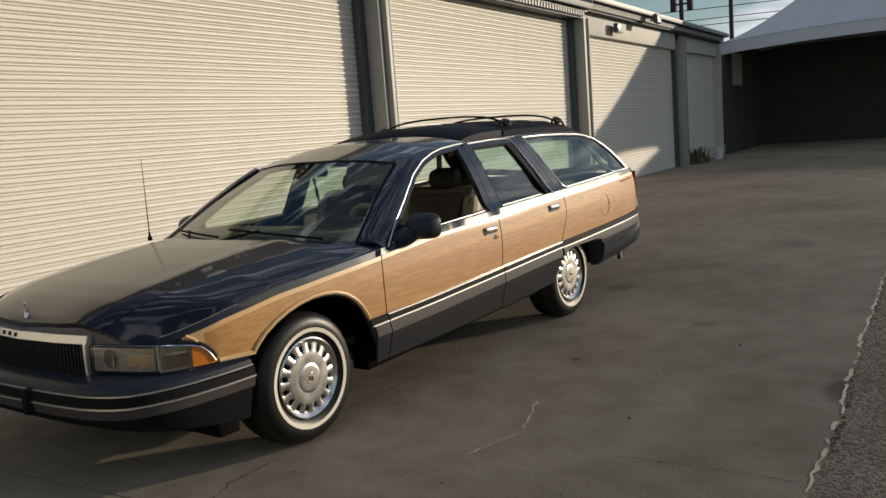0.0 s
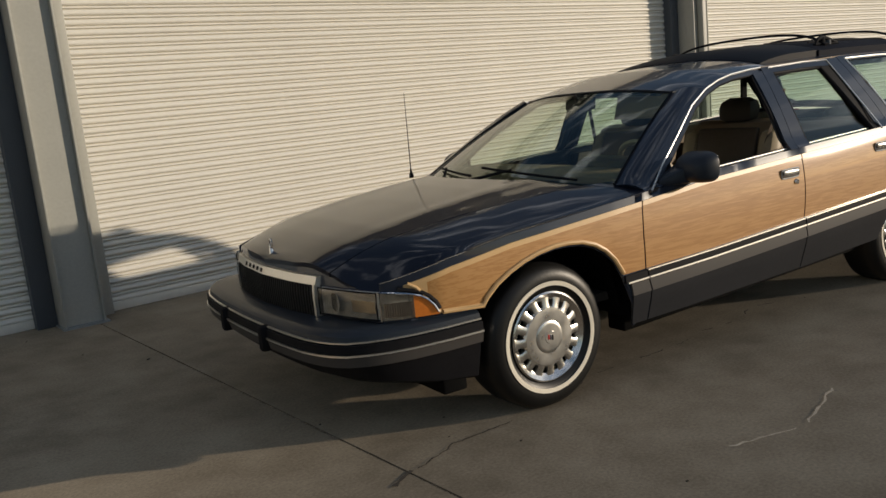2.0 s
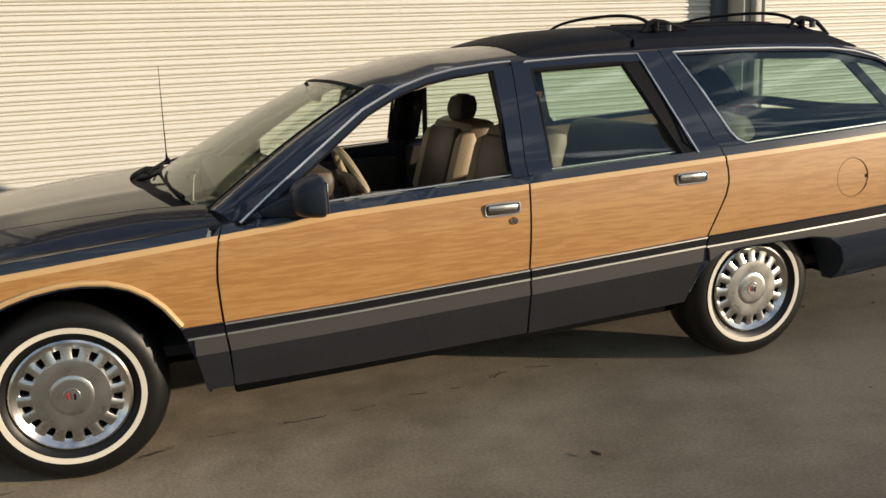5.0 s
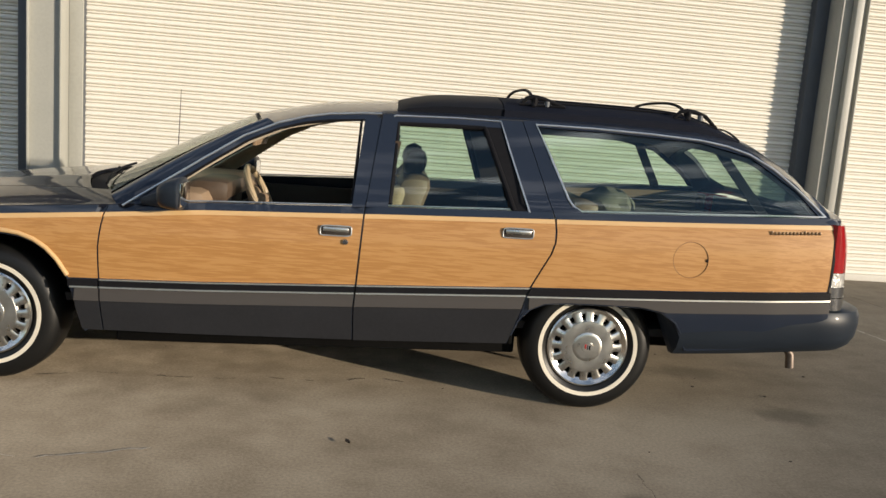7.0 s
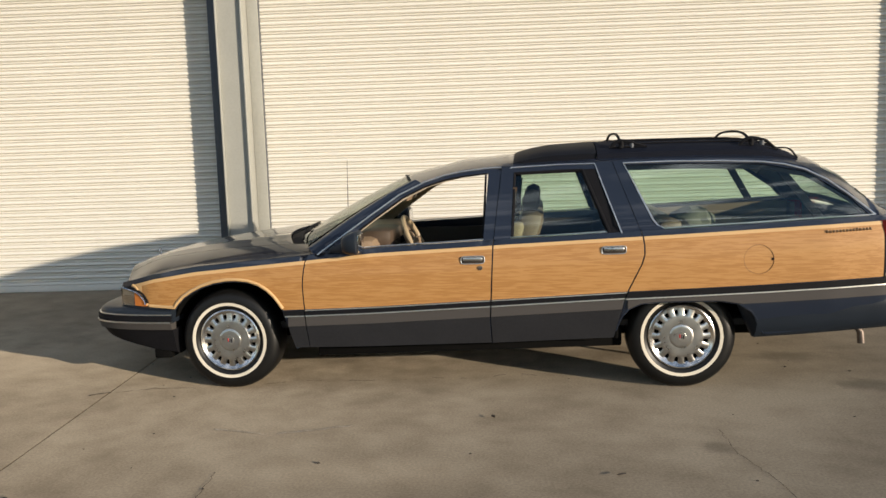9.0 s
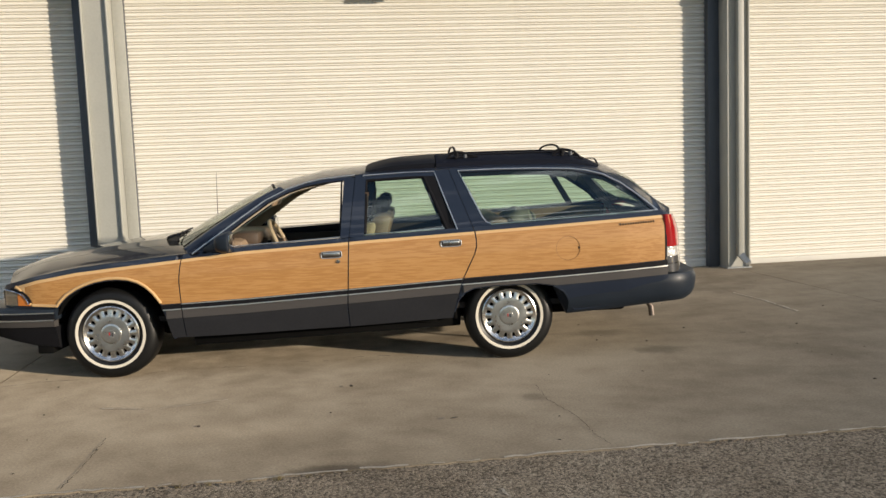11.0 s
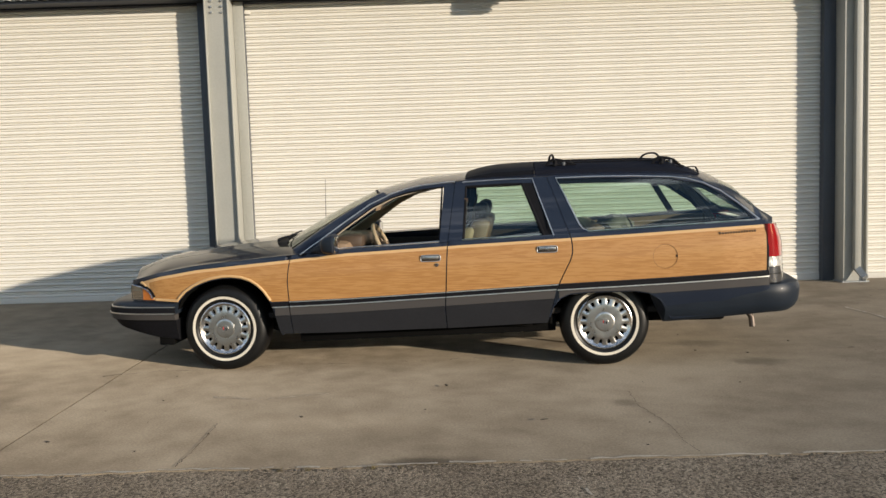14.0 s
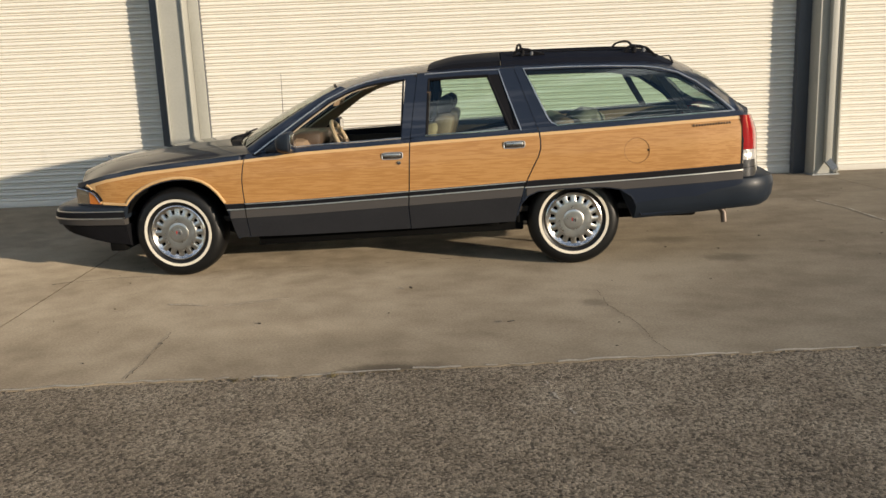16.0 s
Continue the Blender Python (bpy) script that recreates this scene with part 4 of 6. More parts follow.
for s in (-1, 1):
    # front fender
    fender = part("front_fender", side_bm(s, const(-0.77), shiftz(seam_a, -GAP), z_bot, z_belt, 0, 0.012, 64, 12), M_NAVY, car)
    part("wood_panel", side_bm(s, lambda z: ip([(0.565, -0.555), (0.60, -0.575), (0.66, -0.605), (0.70, -0.640), (0.73, -0.66)], z), shiftz(seam_a, -GAP - 0.002), shifted(wood_low, 0.002), shifted(zt_wood, -0.002), 0.0025, 0.004, 64, 6), M_WOOD, fender, "tan woodgrain vinyl")
    part("wood_border", side_bm(s, const(-0.665), shiftz(seam_a, -GAP - 0.002), shifted(zt_wood, -0.022), zt_wood, 0.006, 0.006, 50, 1), M_TRIM, fender, "pale tan border strip")
    arch = [(x, z + 0.012) for x, z in F_ARCH if z > 0.54]
    part("arch_border", border_line(s, [(-0.545, 0.577)] + arch, 0.012, 0.004, 0.9), M_TRIM, fender, "pale tan border strip round the arch")
    part("nose_border", border_line(s, [(-0.675, 0.713), (-0.645, 0.695), (-0.612, 0.655), (-0.585, 0.61), (-0.558, 0.578)], 0.009, 0.003), M_TRIM, fender, "pale tan border strip")
    part("nose_wedge", side_bm(s, const(-0.690), const(-0.600), lambda x: ip([(-0.70, 0.702), (-0.645, 0.685), (-0.60, 0.650)], x), shifted(zt_wood, -0.001), 0.0045, 0.005, 8, 2), M_TRIM, fender, "pale tan border tip")
    part("arch_lip", border_line(s, [(x, z) for x, z in F_ARCH], 0.008, -0.006), M_NAVY, fender)
    part("side_strip", side_bm(s, const(0.405), shiftz(seam_a, -GAP - 0.002), strip_low, strip_top, 0.014, 0.018, 6, 2), M_BLACK, fender, "black rubber side strip")
    part("bright_line", side_bm(s, const(0.415), shiftz(seam_a, -GAP - 0.002), shifted(strip_low, -0.003), shifted(strip_low, 0.004), 0.019, 0.018, 6, 1), M_BRIGHT, fender, "thin bright metal line")
    part("lower_band", side_bm(s, const(0.437), shiftz(seam_a, -GAP - 0.002), shifted(strip_low, -0.064), shifted(strip_low, -0.003), 0.010, 0.014, 8, 2), M_CLAD, fender, "grey painted lower moulding")
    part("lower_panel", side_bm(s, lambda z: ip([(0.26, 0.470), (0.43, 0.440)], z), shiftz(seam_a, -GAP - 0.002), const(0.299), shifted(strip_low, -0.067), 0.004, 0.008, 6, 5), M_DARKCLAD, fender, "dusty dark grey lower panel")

    # front door, its window let down
    door = part("front_door", side_bm(s, seam_a, shiftz(seam_b, -GAP), z_bot, z_belt, 0, 0.10, 30, 12), M_NAVY, car)
    dress(s, door, seam_a, shiftz(seam_b, -GAP), 30, shifted(z_bot, 0.001))
    frame_top = side_bm(s, const(0.66), const(1.80), lambda x: max(ip(F_OPEN, x), belt(x)), shifted(z_edge, -0.004), 0, 0.04, 40, 2)
    part("window_frame", frame_top, M_NAVY, door)
    part("window_post", side_bm(s, lambda z: ip([(0.96, 1.712), (1.39, 1.742)], z), shiftz(seam_b, -GAP), z_belt, lambda x: ip(F_OPEN, x) + 0.012, 0.001, 0.04, 4, 8), M_NAVY, door)
    part("seal", border_line(s, [(0.75, 0.94), (1.0, 1.125), (1.18, 1.251), (1.32, 1.317), (1.45, 1.357), (1.57, 1.377), (1.725, 1.389), (1.72, 1.2), (1.712, 1.0)], 0.008, -0.012), M_BLACK, door, "black rubber seal")
    part("bright_frame", border_line(s, [(0.64, 0.908), (0.80, 1.022), (0.97, 1.142), (1.16, 1.272), (1.32, 1.346), (1.45, 1.385), (1.57, 1.408), (1.74, 1.424), (1.825, 1.428)], 0.0052, 0.002), M_BRIGHT, door, "bright window frame moulding")
    part("bright_sill", border_line(s, [(x, belt(x) + 0.006) for x in np.linspace(0.64, 1.765, 14)], 0.004, -0.006), M_BRIGHT, door, "bright sill moulding")
    part("sail_panel", side_bm(s, const(0.665), const(0.84), z_belt, lambda x: max(ip(F_OPEN, x), belt(x) + 0.002) + 0.004, 0.002, 0.03, 6, 3), M_BLACK, door, "black mirror mounting panel")
    part("inner_panel", box_bm(0.66, 1.74, min(s * 0.86, s * 0.90), max(s * 0.86, s * 0.90), 0.42, 0.90, 0.01), M_DARKTRIM, door, "dark brown inner door trim")
    mirror = bmesh.new()
    bmesh.ops.create_uvsphere(mirror, u_segments=28, v_segments=18, radius=1.0)
    for v in mirror.verts:
        x, y, z = v.co
        sx = math.copysign(abs(x) ** 0.55, x)
        taper = 1 - 0.22 * max(0.0, -sx)
        v.co = Vector((0.918 + (0.100 * sx if x < 0 else 0.022 * sx), s * 1.034 + 0.114 * math.copysign(abs(y) ** 0.6, y) * taper, 0.989 + 0.076 * math.copysign(abs(z) ** 0.6, z) * taper - 0.010 * max(0.0, -sx)))
    mir = part("wing_mirror", mirror, M_BUMPER, car)
    part("mirror_glass", box_bm(0.9385, 0.9425, s * 1.034 - 0.090, s * 1.034 + 0.090, 0.934, 1.042, 0.001), M_CHROME, mir, "mirror glass")
    foot = box_bm(0.715, 0.885, min(s * 0.925, s * 1.06), max(s * 0.925, s * 1.06), 0.918, 1.020, 0.018)
    for v in foot.verts:
        k = min(1.0, max(0.0, (0.885 - v.co.x) / 0.17))
        v.co.z = 0.918 + (v.co.z - 0.918) * (1 - 0.72 * k)
        v.co.y = s * (0.925 + (abs(v.co.y) - 0.925) * (1 - 0.65 * k))
    part("mirror_foot", foot, M_BUMPER, mir)

    # rear door
    rdoor = part("rear_door", side_bm(s, seam_b, shiftz(seam_c, -GAP), lambda x: 0.323 + 0.04 * (x - 1.76), z_belt, 0, 0.10, 30, 12), M_NAVY, car)
    dress(s, rdoor, seam_b, shiftz(seam_c, -GAP), 30, lambda x: 0.324 + 0.04 * (x - 1.76))
    part("window_post", side_bm(s, seam_b, lambda z: ip([(0.96, 1.885), (1.40, 1.906)], z), z_belt, shifted(z_edge, -0.006), 0.001, 0.04, 4, 10), M_NAVY, rdoor)
    part("window_frame", side_bm(s, const(1.86), const(2.52), lambda x: ip([(1.86, 1.392), (2.35, 1.402), (2.5, 1.404)], x), shifted(z_edge, -0.004), 0, 0.04, 16, 2), M_NAVY, rdoor)
    part("window_reveal", side_bm(s, lambda z: ip([(1.0, 2.505), (1.40, 2.352)], z), lambda z: ip([(1.0, 2.572), (1.43, 2.425)], z), z_belt, shifted(z_edge, -0.040), -0.004, 0.03, 3, 10), M_BLACK, rdoor, "black window reveal")
    part("window_post", side_bm(s, lambda z: ip([(1.0, 2.572), (1.43, 2.425)], z), shiftz(seam_c, -GAP), z_belt, shifted(z_edge, -0.006), 0.001, 0.04, 6, 10), M_NAVY, rdoor)
    part("seal", border_line(s, [(1.892, 1.0), (1.902, 1.2), (1.912, 1.386), (2.2, 1.394), (2.345, 1.396), (2.40, 1.26), (2.498, 1.01)], 0.013, -0.012), M_BLACK, rdoor, "black rubber seal")
    part("bright_frame", border_line(s, [(1.885, 1.420), (1.895, 1.425), (2.2, 1.436), (2.425, 1.436), (2.470, 1.30), (2.572, 1.01)], 0.0045, 0.002), M_BRIGHT, rdoor, "bright window frame moulding")
    part("bright_sill", border_line(s, [(x, belt(x) + 0.006) for x in np.linspace(1.79, 2.66, 10)], 0.004, -0.006), M_BRIGHT, rdoor, "bright sill moulding")
    pane = part("window_glass", side_bm(s, lambda z: ip([(0.96, 1.885), (1.40, 1.906)], z), lambda z: ip([(1.0, 2.508), (1.40, 2.355)], z), z_belt, lambda x: 1.40, -0.018, 0.004, 10, 6), M_GLASS, rdoor, "green tinted glass")
    pane.visible_shadow = False
    part("inner_panel", box_bm(1.80, 2.50, min(s * 0.86, s * 0.90), max(s * 0.86, s * 0.90), 0.45, 0.95, 0.01), M_DARKTRIM, rdoor, "dark brown inner door trim")

    # rear quarter
    quarter = part("rear_quarter", side_bm(s, seam_c, const(4.13), z_bot, z_belt, 0, 0.014, 60, 12), M_NAVY, car)
    part("wood_panel", side_bm(s, shiftz(seam_c, 0.003), const(4.115), shifted(zb_wood, 0.002), shifted(zt_wood, -0.002), 0.0025, 0.004, 40, 6), M_WOOD, quarter, "tan woodgrain vinyl")
    part("wood_border", side_bm(s, shiftz(seam_c, 0.003), const(4.115), shifted(zt_wood, -0.021), zt_wood, 0.006, 0.006, 40, 1), M_TRIM, quarter, "pale tan border strip")
    part("side_strip", side_bm(s, shiftz(seam_c, 0.003), const(4.125), lambda x: ip(WOOD_BOT, x) - 0.040, lambda x: ip(WOOD_BOT, x) - 0.003, 0.014, 0.018, 30, 2), M_BLACK, quarter, "black rubber side strip")
    part("bright_line", side_bm(s, shiftz(seam_c, 0.003), const(4.125), lambda x: ip(WOOD_BOT, x) - 0.046, lambda x: ip(WOOD_BOT, x) - 0.039, 0.018, 0.018, 30, 1), M_BRIGHT, quarter, "thin bright metal line")
    part("lower_cladding", side_bm(s, const(2.60), const(4.125), lambda x: max(ip(BOTTOM, x) + 0.004, ip(WOOD_BOT, x) - 0.105), lambda x: max(ip(WOOD_BOT, x) - 0.046, ip(BOTTOM, x) + 0.012), 0.012, 0.014, 40, 3), M_CLAD, quarter, "grey painted lower panel")
    part("arch_lip", border_line(s, [(x, z) for x, z in BOTTOM if 2.515 < x < 3.425], 0.006, -0.004), M_NAVY, quarter)
    part("pillar", side_bm(s, seam_c, lambda z: ip([(1.02, 2.845), (1.035, 2.815), (1.08, 2.765), (1.445, 2.605)], z), z_belt, shifted(z_edge, -0.002), 0.001, 0.04, 6, 14), M_NAVY, quarter)
    part("window_frame", side_bm(s, const(2.56), const(4.14), shifted(z_edge, -0.030), shifted(z_edge, 0.0), 0, 0.03, 40, 1), M_NAVY, quarter)
    qg = part("window_glass", side_bm(s, lambda z: ip([(1.0, 2.86), (1.02, 2.84), (1.035, 2.81), (1.08, 2.762), (1.445, 2.602)], z), const(4.08), z_belt, lambda x: max(ip(EDGE, x) - 0.02, belt(x) + 0.001), -0.006, 0.004, 40, 8), M_GLASS, quarter, "green tinted glass")
    qg.visible_shadow = False
    part("glass_band", side_bm(s, lambda z: ip([(1.0, 2.86), (1.035, 2.81), (1.08, 2.765), (1.445, 2.605)], z), const(4.03), lambda x: max(ip(EDGE, x) - 0.065, belt(x) + 0.004), lambda x: max(ip(EDGE, x) - 0.024, belt(x) + 0.005), -0.014, 0.003, 40, 1), M_BLACK, quarter, "black band on the glass edge")
    part("bright_frame", border_line(s, [(4.075, 1.085), (3.93, 1.215), (3.82, 1.30), (3.70, 1.366), (3.58, 1.40), (3.45, 1.418), (3.2, 1.430), (2.9, 1.436), (2.605, 1.434), (2.68, 1.27), (2.765, 1.085), (2.79, 1.052), (2.83, 1.031), (2.9, belt(2.9) + 0.006), (3.3, belt(3.3) + 0.006), (3.7, belt(3.7) + 0.006), (4.07, belt(4.07) + 0.004)], 0.006, 0.003), M_BRIGHT, quarter, "bright window frame moulding")
    part("inner_trim", side_bm(s, const(2.72), const(4.05), const(0.62), lambda x: belt(x) - 0.02, -0.10, 0.02, 10, 2), M_INNER, quarter, "tan inner side trim")
    part("lamp_edge", side_bm(s, const(4.112), const(4.128), const(0.70), const(1.056), 0.004, 0.03, 2, 8), M_BLACK, quarter, "black edge beside the lamp")

    # door handles and locks
    for owner, hx, hz in ((door, 1.647, 0.862), (rdoor, 2.520, 0.910)):
        y0 = half(hx, hz)
        frm = bmesh.new()
        ring = [(hx + 0.074 * math.copysign(abs(math.cos(t)) ** 0.35, math.cos(t)), s * (y0 + 0.007), hz + 0.024 * math.copysign(abs(math.sin(t)) ** 0.35, math.sin(t)) + 0.03 * 0.074 * math.cos(t)) for t in np.linspace(0, 2 * math.pi, 28, endpoint=False)]
        tube_bm(ring, 0.0035, 6, frm, closed=True)
        hnd = part("door_handle", frm, M_GALV, owner, "chrome pull handle")
        part("recess", box_bm(hx - 0.070, hx + 0.070, min(s * (y0 + 0.001), s * (y0 + 0.0065)), max(s * (y0 + 0.001), s * (y0 + 0.0065)), hz - 0.021, hz + 0.021, 0.002), M_DARKTRIM, owner, "dark handle recess")
        part("pull_bar", box_bm(hx - 0.062, hx + 0.062, min(s * (y0 + 0.007), s * (y0 + 0.018)), max(s * (y0 + 0.007), s * (y0 + 0.018)), hz - 0.004, hz + 0.018, 0.006), M_ALLOY, owner, "chrome pull bar")
    y0 = half(1.69, 0.805)
    bm = lathe_bm([(0.0, s * (y0 + 0.011)), (0.013, s * (y0 + 0.010)), (0.016, s * (y0 + 0.002))], 18, closed=False)
    bmesh.ops.translate(bm, verts=bm.verts, vec=(1.695, 0, 0.812))
    part("lock", bm, M_CHROME, door, "round chrome key lock")

    # rear lamps
    def lamp_bm(z0, z1, out):
        o, i2 = [], []
        for xx in np.linspace(4.118, 4.305, 10):
            t = (xx - 4.118) / 0.187
            ro, ri = [], []
            for zz in np.linspace(z0, z1, 6):
                lean = 0.03 * (1.05 - zz)
                y = 0.972 - 0.24 * t ** 2.6 + out
                lean -= t * 0.055 * max(0.0, (zz - 0.88) / 0.175) ** 2
                ro.append((xx + lean - 0.02 * t, s * y, zz))
                ri.append((xx + lean - 0.05, s * (y - 0.05), zz))
            o.append(ro)
            i2.append(ri)
        return sheet_bm(o, i2)
    tail = part("tail_lamp", lamp_bm(0.815, 1.055, 0.0), M_RED, car, "tall red rear lamp")
    part("lamp_backing", box_bm(4.05, 4.085, min(s * 0.74, s * 0.95), max(s * 0.74, s * 0.95), 0.62, 1.05, 0.01), M_DARKTRIM, tail)
    part("reverse_lens", lamp_bm(0.742, 0.813, 0.001), M_CLEAR, tail, "clear reversing lens")
    part("bright_band", lamp_bm(0.690, 0.740, 0.006), M_CHROME, tail, "bright metal band")
    part("lower_band", lamp_bm(0.625, 0.687, 0.010), M_CHROME, tail, "satin metal corner piece")

# fuel door and side badge
y0 = half(3.38, 0.84)
ring = [(3.38 + 0.088 * math.cos(t), -(half(3.38, 0.84 + 0.088 * math.sin(t)) + 0.003), 0.838 + 0.088 * math.sin(t)) for t in np.linspace(0, 2 * math.pi, 48, endpoint=False)]
fuel = part("fuel_door", tube_bm(ring, 0.0018, 5, closed=True), M_DARKWOOD, car, "round fuel filler flap outline")
part("finger_notch", box_bm(3.455, 3.465, -y0 - 0.006, -y0 - 0.001, 0.832, 0.848, 0.002), M_BLACK, fuel)
for i in range(14):
    x = 3.770 + i * 0.0195
    z = 0.984 + 0.014 * i / 14
    y = half(x, z)
    part("badge_letter", box_bm(x, x + 0.0125, -y - 0.0060, -y - 0.002, z + 0.003, z + 0.019 + 0.004 * (i in (0, 9)), 0.002), M_BRONZE, car, "small bronze raised letter bar")


# bonnet, cowl, roof
def hood_z(x, y):
    zw, zc, w = belt(x) + 0.003, ip(HOOD_C, x), ip(WIDTH, x) - 0.035
    z = zw + (max(zc, zw) - zw) * (1 - min(1.0, abs(y) / w) ** 3.2)
    outer = min(1.0, max(0.0, (abs(y) - 0.42) / 0.30))
    z -= 0.062 * outer * outer * (3 - 2 * outer) * max(0.0, 1 - (x - nose_x(y)) / 0.30) ** 2
    return z + 0.006 * math.exp(-((abs(y) - 0.47) / 0.06) ** 2) * min(1.0, max(0.0, (x + 0.85) / 0.5))


def nose_x(y):
    return ip([(0.0, -0.945), (0.3, -0.925), (0.49, -0.892), (0.65, -0.848), (0.77, -0.81), (0.836, -0.780), (0.885, -0.72), (0.93, -0.64)], abs(y))


def cowl_x(y):
    return 0.25 + 0.19 * (abs(y) / 0.80) ** 2


def seam_y(x):
    return ip([(-0.95, 0.54), (0.2, 0.715), (0.7, 0.78)], x)


def top_bm(y0, y1, x0, x1, zf, nx, ny, thick):
    outer, inner = [], []
    for i in range(nx + 1):
        ro, ri = [], []
        for j in range(ny + 1):
            v = j / ny
            x = 0.0
            for _ in range(5):
                y = y0(x) + (y1(x) - y0(x)) * v
                x = x0(y) + (x1(y) - x0(y)) * i / nx
            z = zf(x, y)
            ro.append((x, y, z))
            ri.append((x, y, z - thick))
        outer.append(ro)
        inner.append(ri)
    return sheet_bm(outer, inner)


hood = part("bonnet", top_bm(lambda x: -seam_y(x), seam_y, lambda y: nose_x(y) + 0.02, cowl_x, hood_z, 44, 40, 0.02), M_NAVYTOP, car)
for s in (-1, 1):
    part("fender_top", top_bm(lambda x: s * (seam_y(x) + 0.005), lambda x: s * (half(x, belt(x) - 0.001) - 0.001), lambda y: nose_x(y) + 0.02, lambda y: cowl_x(y) + 0.16 * min(1, abs(y) / 0.9), hood_z, 36, 10, 0.015), M_NAVYTOP, car)
part("cowl_panel", top_bm(const(-0.93), const(0.93), lambda y: cowl_x(y) + 0.004, lambda y: cowl_x(y) + 0.13, lambda x, y: hood_z(x, y) - 0.022, 6, 30, 0.02), M_BLACK, car, "black plastic cowl grille")


def roof_z(x, y):
    e, c = ip(EDGE, x), ip(CROWN, x)
    w = half(min(x, 4.14), e) + 0.002
    return e + (max(c, e + 0.004) - e) * (1 - min(1.0, abs(y) / w) ** 2.6)


def screen_top(y):
    return 1.13 + 0.10 * (abs(y) / 0.66) ** 2


def roof_w(x):
    return half(min(x, 4.14), ip(EDGE, min(x, 4.14))) - 0.002 - 0.13 * max(0.0, x - 4.1) / 0.25


roof = part("roof", top_bm(lambda x: -roof_w(x), roof_w, screen_top, lambda y: 3.87 - 0.05 * abs(y) ** 2, roof_z, 70, 30, 0.03), M_NAVY, car)
for s in (-1, 1):
    part("tailgate_post", top_bm(lambda x: s * (roof_w(x) - 0.20), lambda x: s * roof_w(x), lambda y: 3.872 - 0.05 * abs(y) ** 2, lambda y: 4.30 - 0.16 * abs(y) ** 2, roof_z, 24, 5, 0.03), M_NAVY, car)
rg = part("tailgate_glass", top_bm(lambda x: -roof_w(x) + 0.202, lambda x: roof_w(x) - 0.202, lambda y: 3.874 - 0.05 * abs(y) ** 2, lambda y: 4.255 - 0.16 * abs(y) ** 2, lambda x, y: roof_z(x, y) - 0.006, 16, 16, 0.004), M_GLASS, car, "green tinted tailgate glass")
rg.visible_shadow = False
part("tailgate_rail", top_bm(lambda x: -roof_w(x) + 0.202, lambda x: roof_w(x) - 0.202, lambda y: 4.257 - 0.16 * abs(y) ** 2, lambda y: 4.30 - 0.16 * abs(y) ** 2, roof_z, 3, 16, 0.03), M_NAVY, car)


def vista_z(x, y):
    u, w = min(1.0, max(0.0, (x - 1.90) / 0.30)), min(1.0, max(0.0, (3.70 - x) / 0.22))
    rise = 0.042 * math.sin(0.5 * math.pi * u) ** 0.8 * w
    return roof_z(x, y) + 0.004 + rise * (1 - (abs(y) / 0.72) ** 16)


vista = part("roof_panel", top_bm(const(-0.66), const(0.66), const(1.90), const(2.44), vista_z, 24, 24, 0.05), M_SMOKE, roof, "dark smoked glass roof panel with a raised lip")
part("rear_roof_panel", top_bm(const(-0.67), const(0.67), const(2.446), const(3.69), vista_z, 40, 20, 0.04), M_ROOFPAD, roof)
for i in range(7):
    y = -0.48 + 0.16 * i
    part("roof_rib", tube_bm([(x, y, vista_z(x, y) + 0.004) for x in np.linspace(2.62, 3.62, 12)], 0.005, 6), M_BLACK, roof, "slim luggage strip")
for bx, rise in ((2.60, 0.046), (3.42, 0.046)):
    arc = []
    for t in np.linspace(-1, 1, 33):
        y = 0.615 * t
        arc.append((bx, y, vista_z(bx, y) + 0.004 + rise * (1 - abs(t) ** 7)))
    bar = part("rack_bar", tube_bm(arc, 0.010, 8, flat=0.8), M_BLACK, roof, "black flat arched roof rack bar")
    for s in (-1, 1):
        y = 0.585 * s
        base = vista_z(bx, y)
        ft = [(bx - 0.060, y, vista_z(bx - 0.060, y) + 0.006), (bx - 0.035, y, base + rise * 0.80), (bx, y, base + rise), (bx + 0.050, y, base + rise * 0.88), (bx + 0.100, y, base + rise * 0.55), (bx + 0.165, y, vista_z(bx + 0.165, y) + 0.006)]
        part("rack_foot", tube_bm(ft, [0.010, 0.011, 0.013, 0.012, 0.011, 0.008], 8), M_BLACK, bar, "black swept rack foot")
        part("foot_pad", tube_bm([(bx - 0.07, y, base + 0.004), (bx + 0.17, y, vista_z(bx + 0.17, y) + 0.004)], 0.012, 8, flat=0.6), M_BLACK, bar)
        part("rack_post", tube_bm([(bx + 0.01, y, base), (bx + 0.01, y, base + rise * 0.95)], 0.015, 8), M_BLACK, bar)
        part("clamp_knob", tube_bm([(bx + 0.075, y, base), (bx + 0.075, y, base + rise * 0.6)], 0.015, 10), M_DARKSTEEL, bar)
part("rear_lip", tube_bm([(3.70 + 0.09 * (1 - abs(y) / 0.62), y, roof_z(3.74, y) + 0.018) for y in np.linspace(-0.62, 0.62, 20)], 0.008, 8, flat=0.6), M_BLACK, roof, "black air deflector lip")

# windscreen and its posts
def screen_point(u, v):
    """v from the base to the top, u from one side to the other."""
    yb, yt = 0.87 * u, 0.645 * u
    lo = Vector((cowl_x(yb) + 0.085, yb, 0.975 - 0.035 * u * u))
    hi = Vector((screen_top(yt) - 0.004, yt, roof_z(screen_top(yt), yt) - 0.004))
    p = lo.lerp(hi, v)
    p.z += 0.020 * math.sin(math.pi * v)
    return p


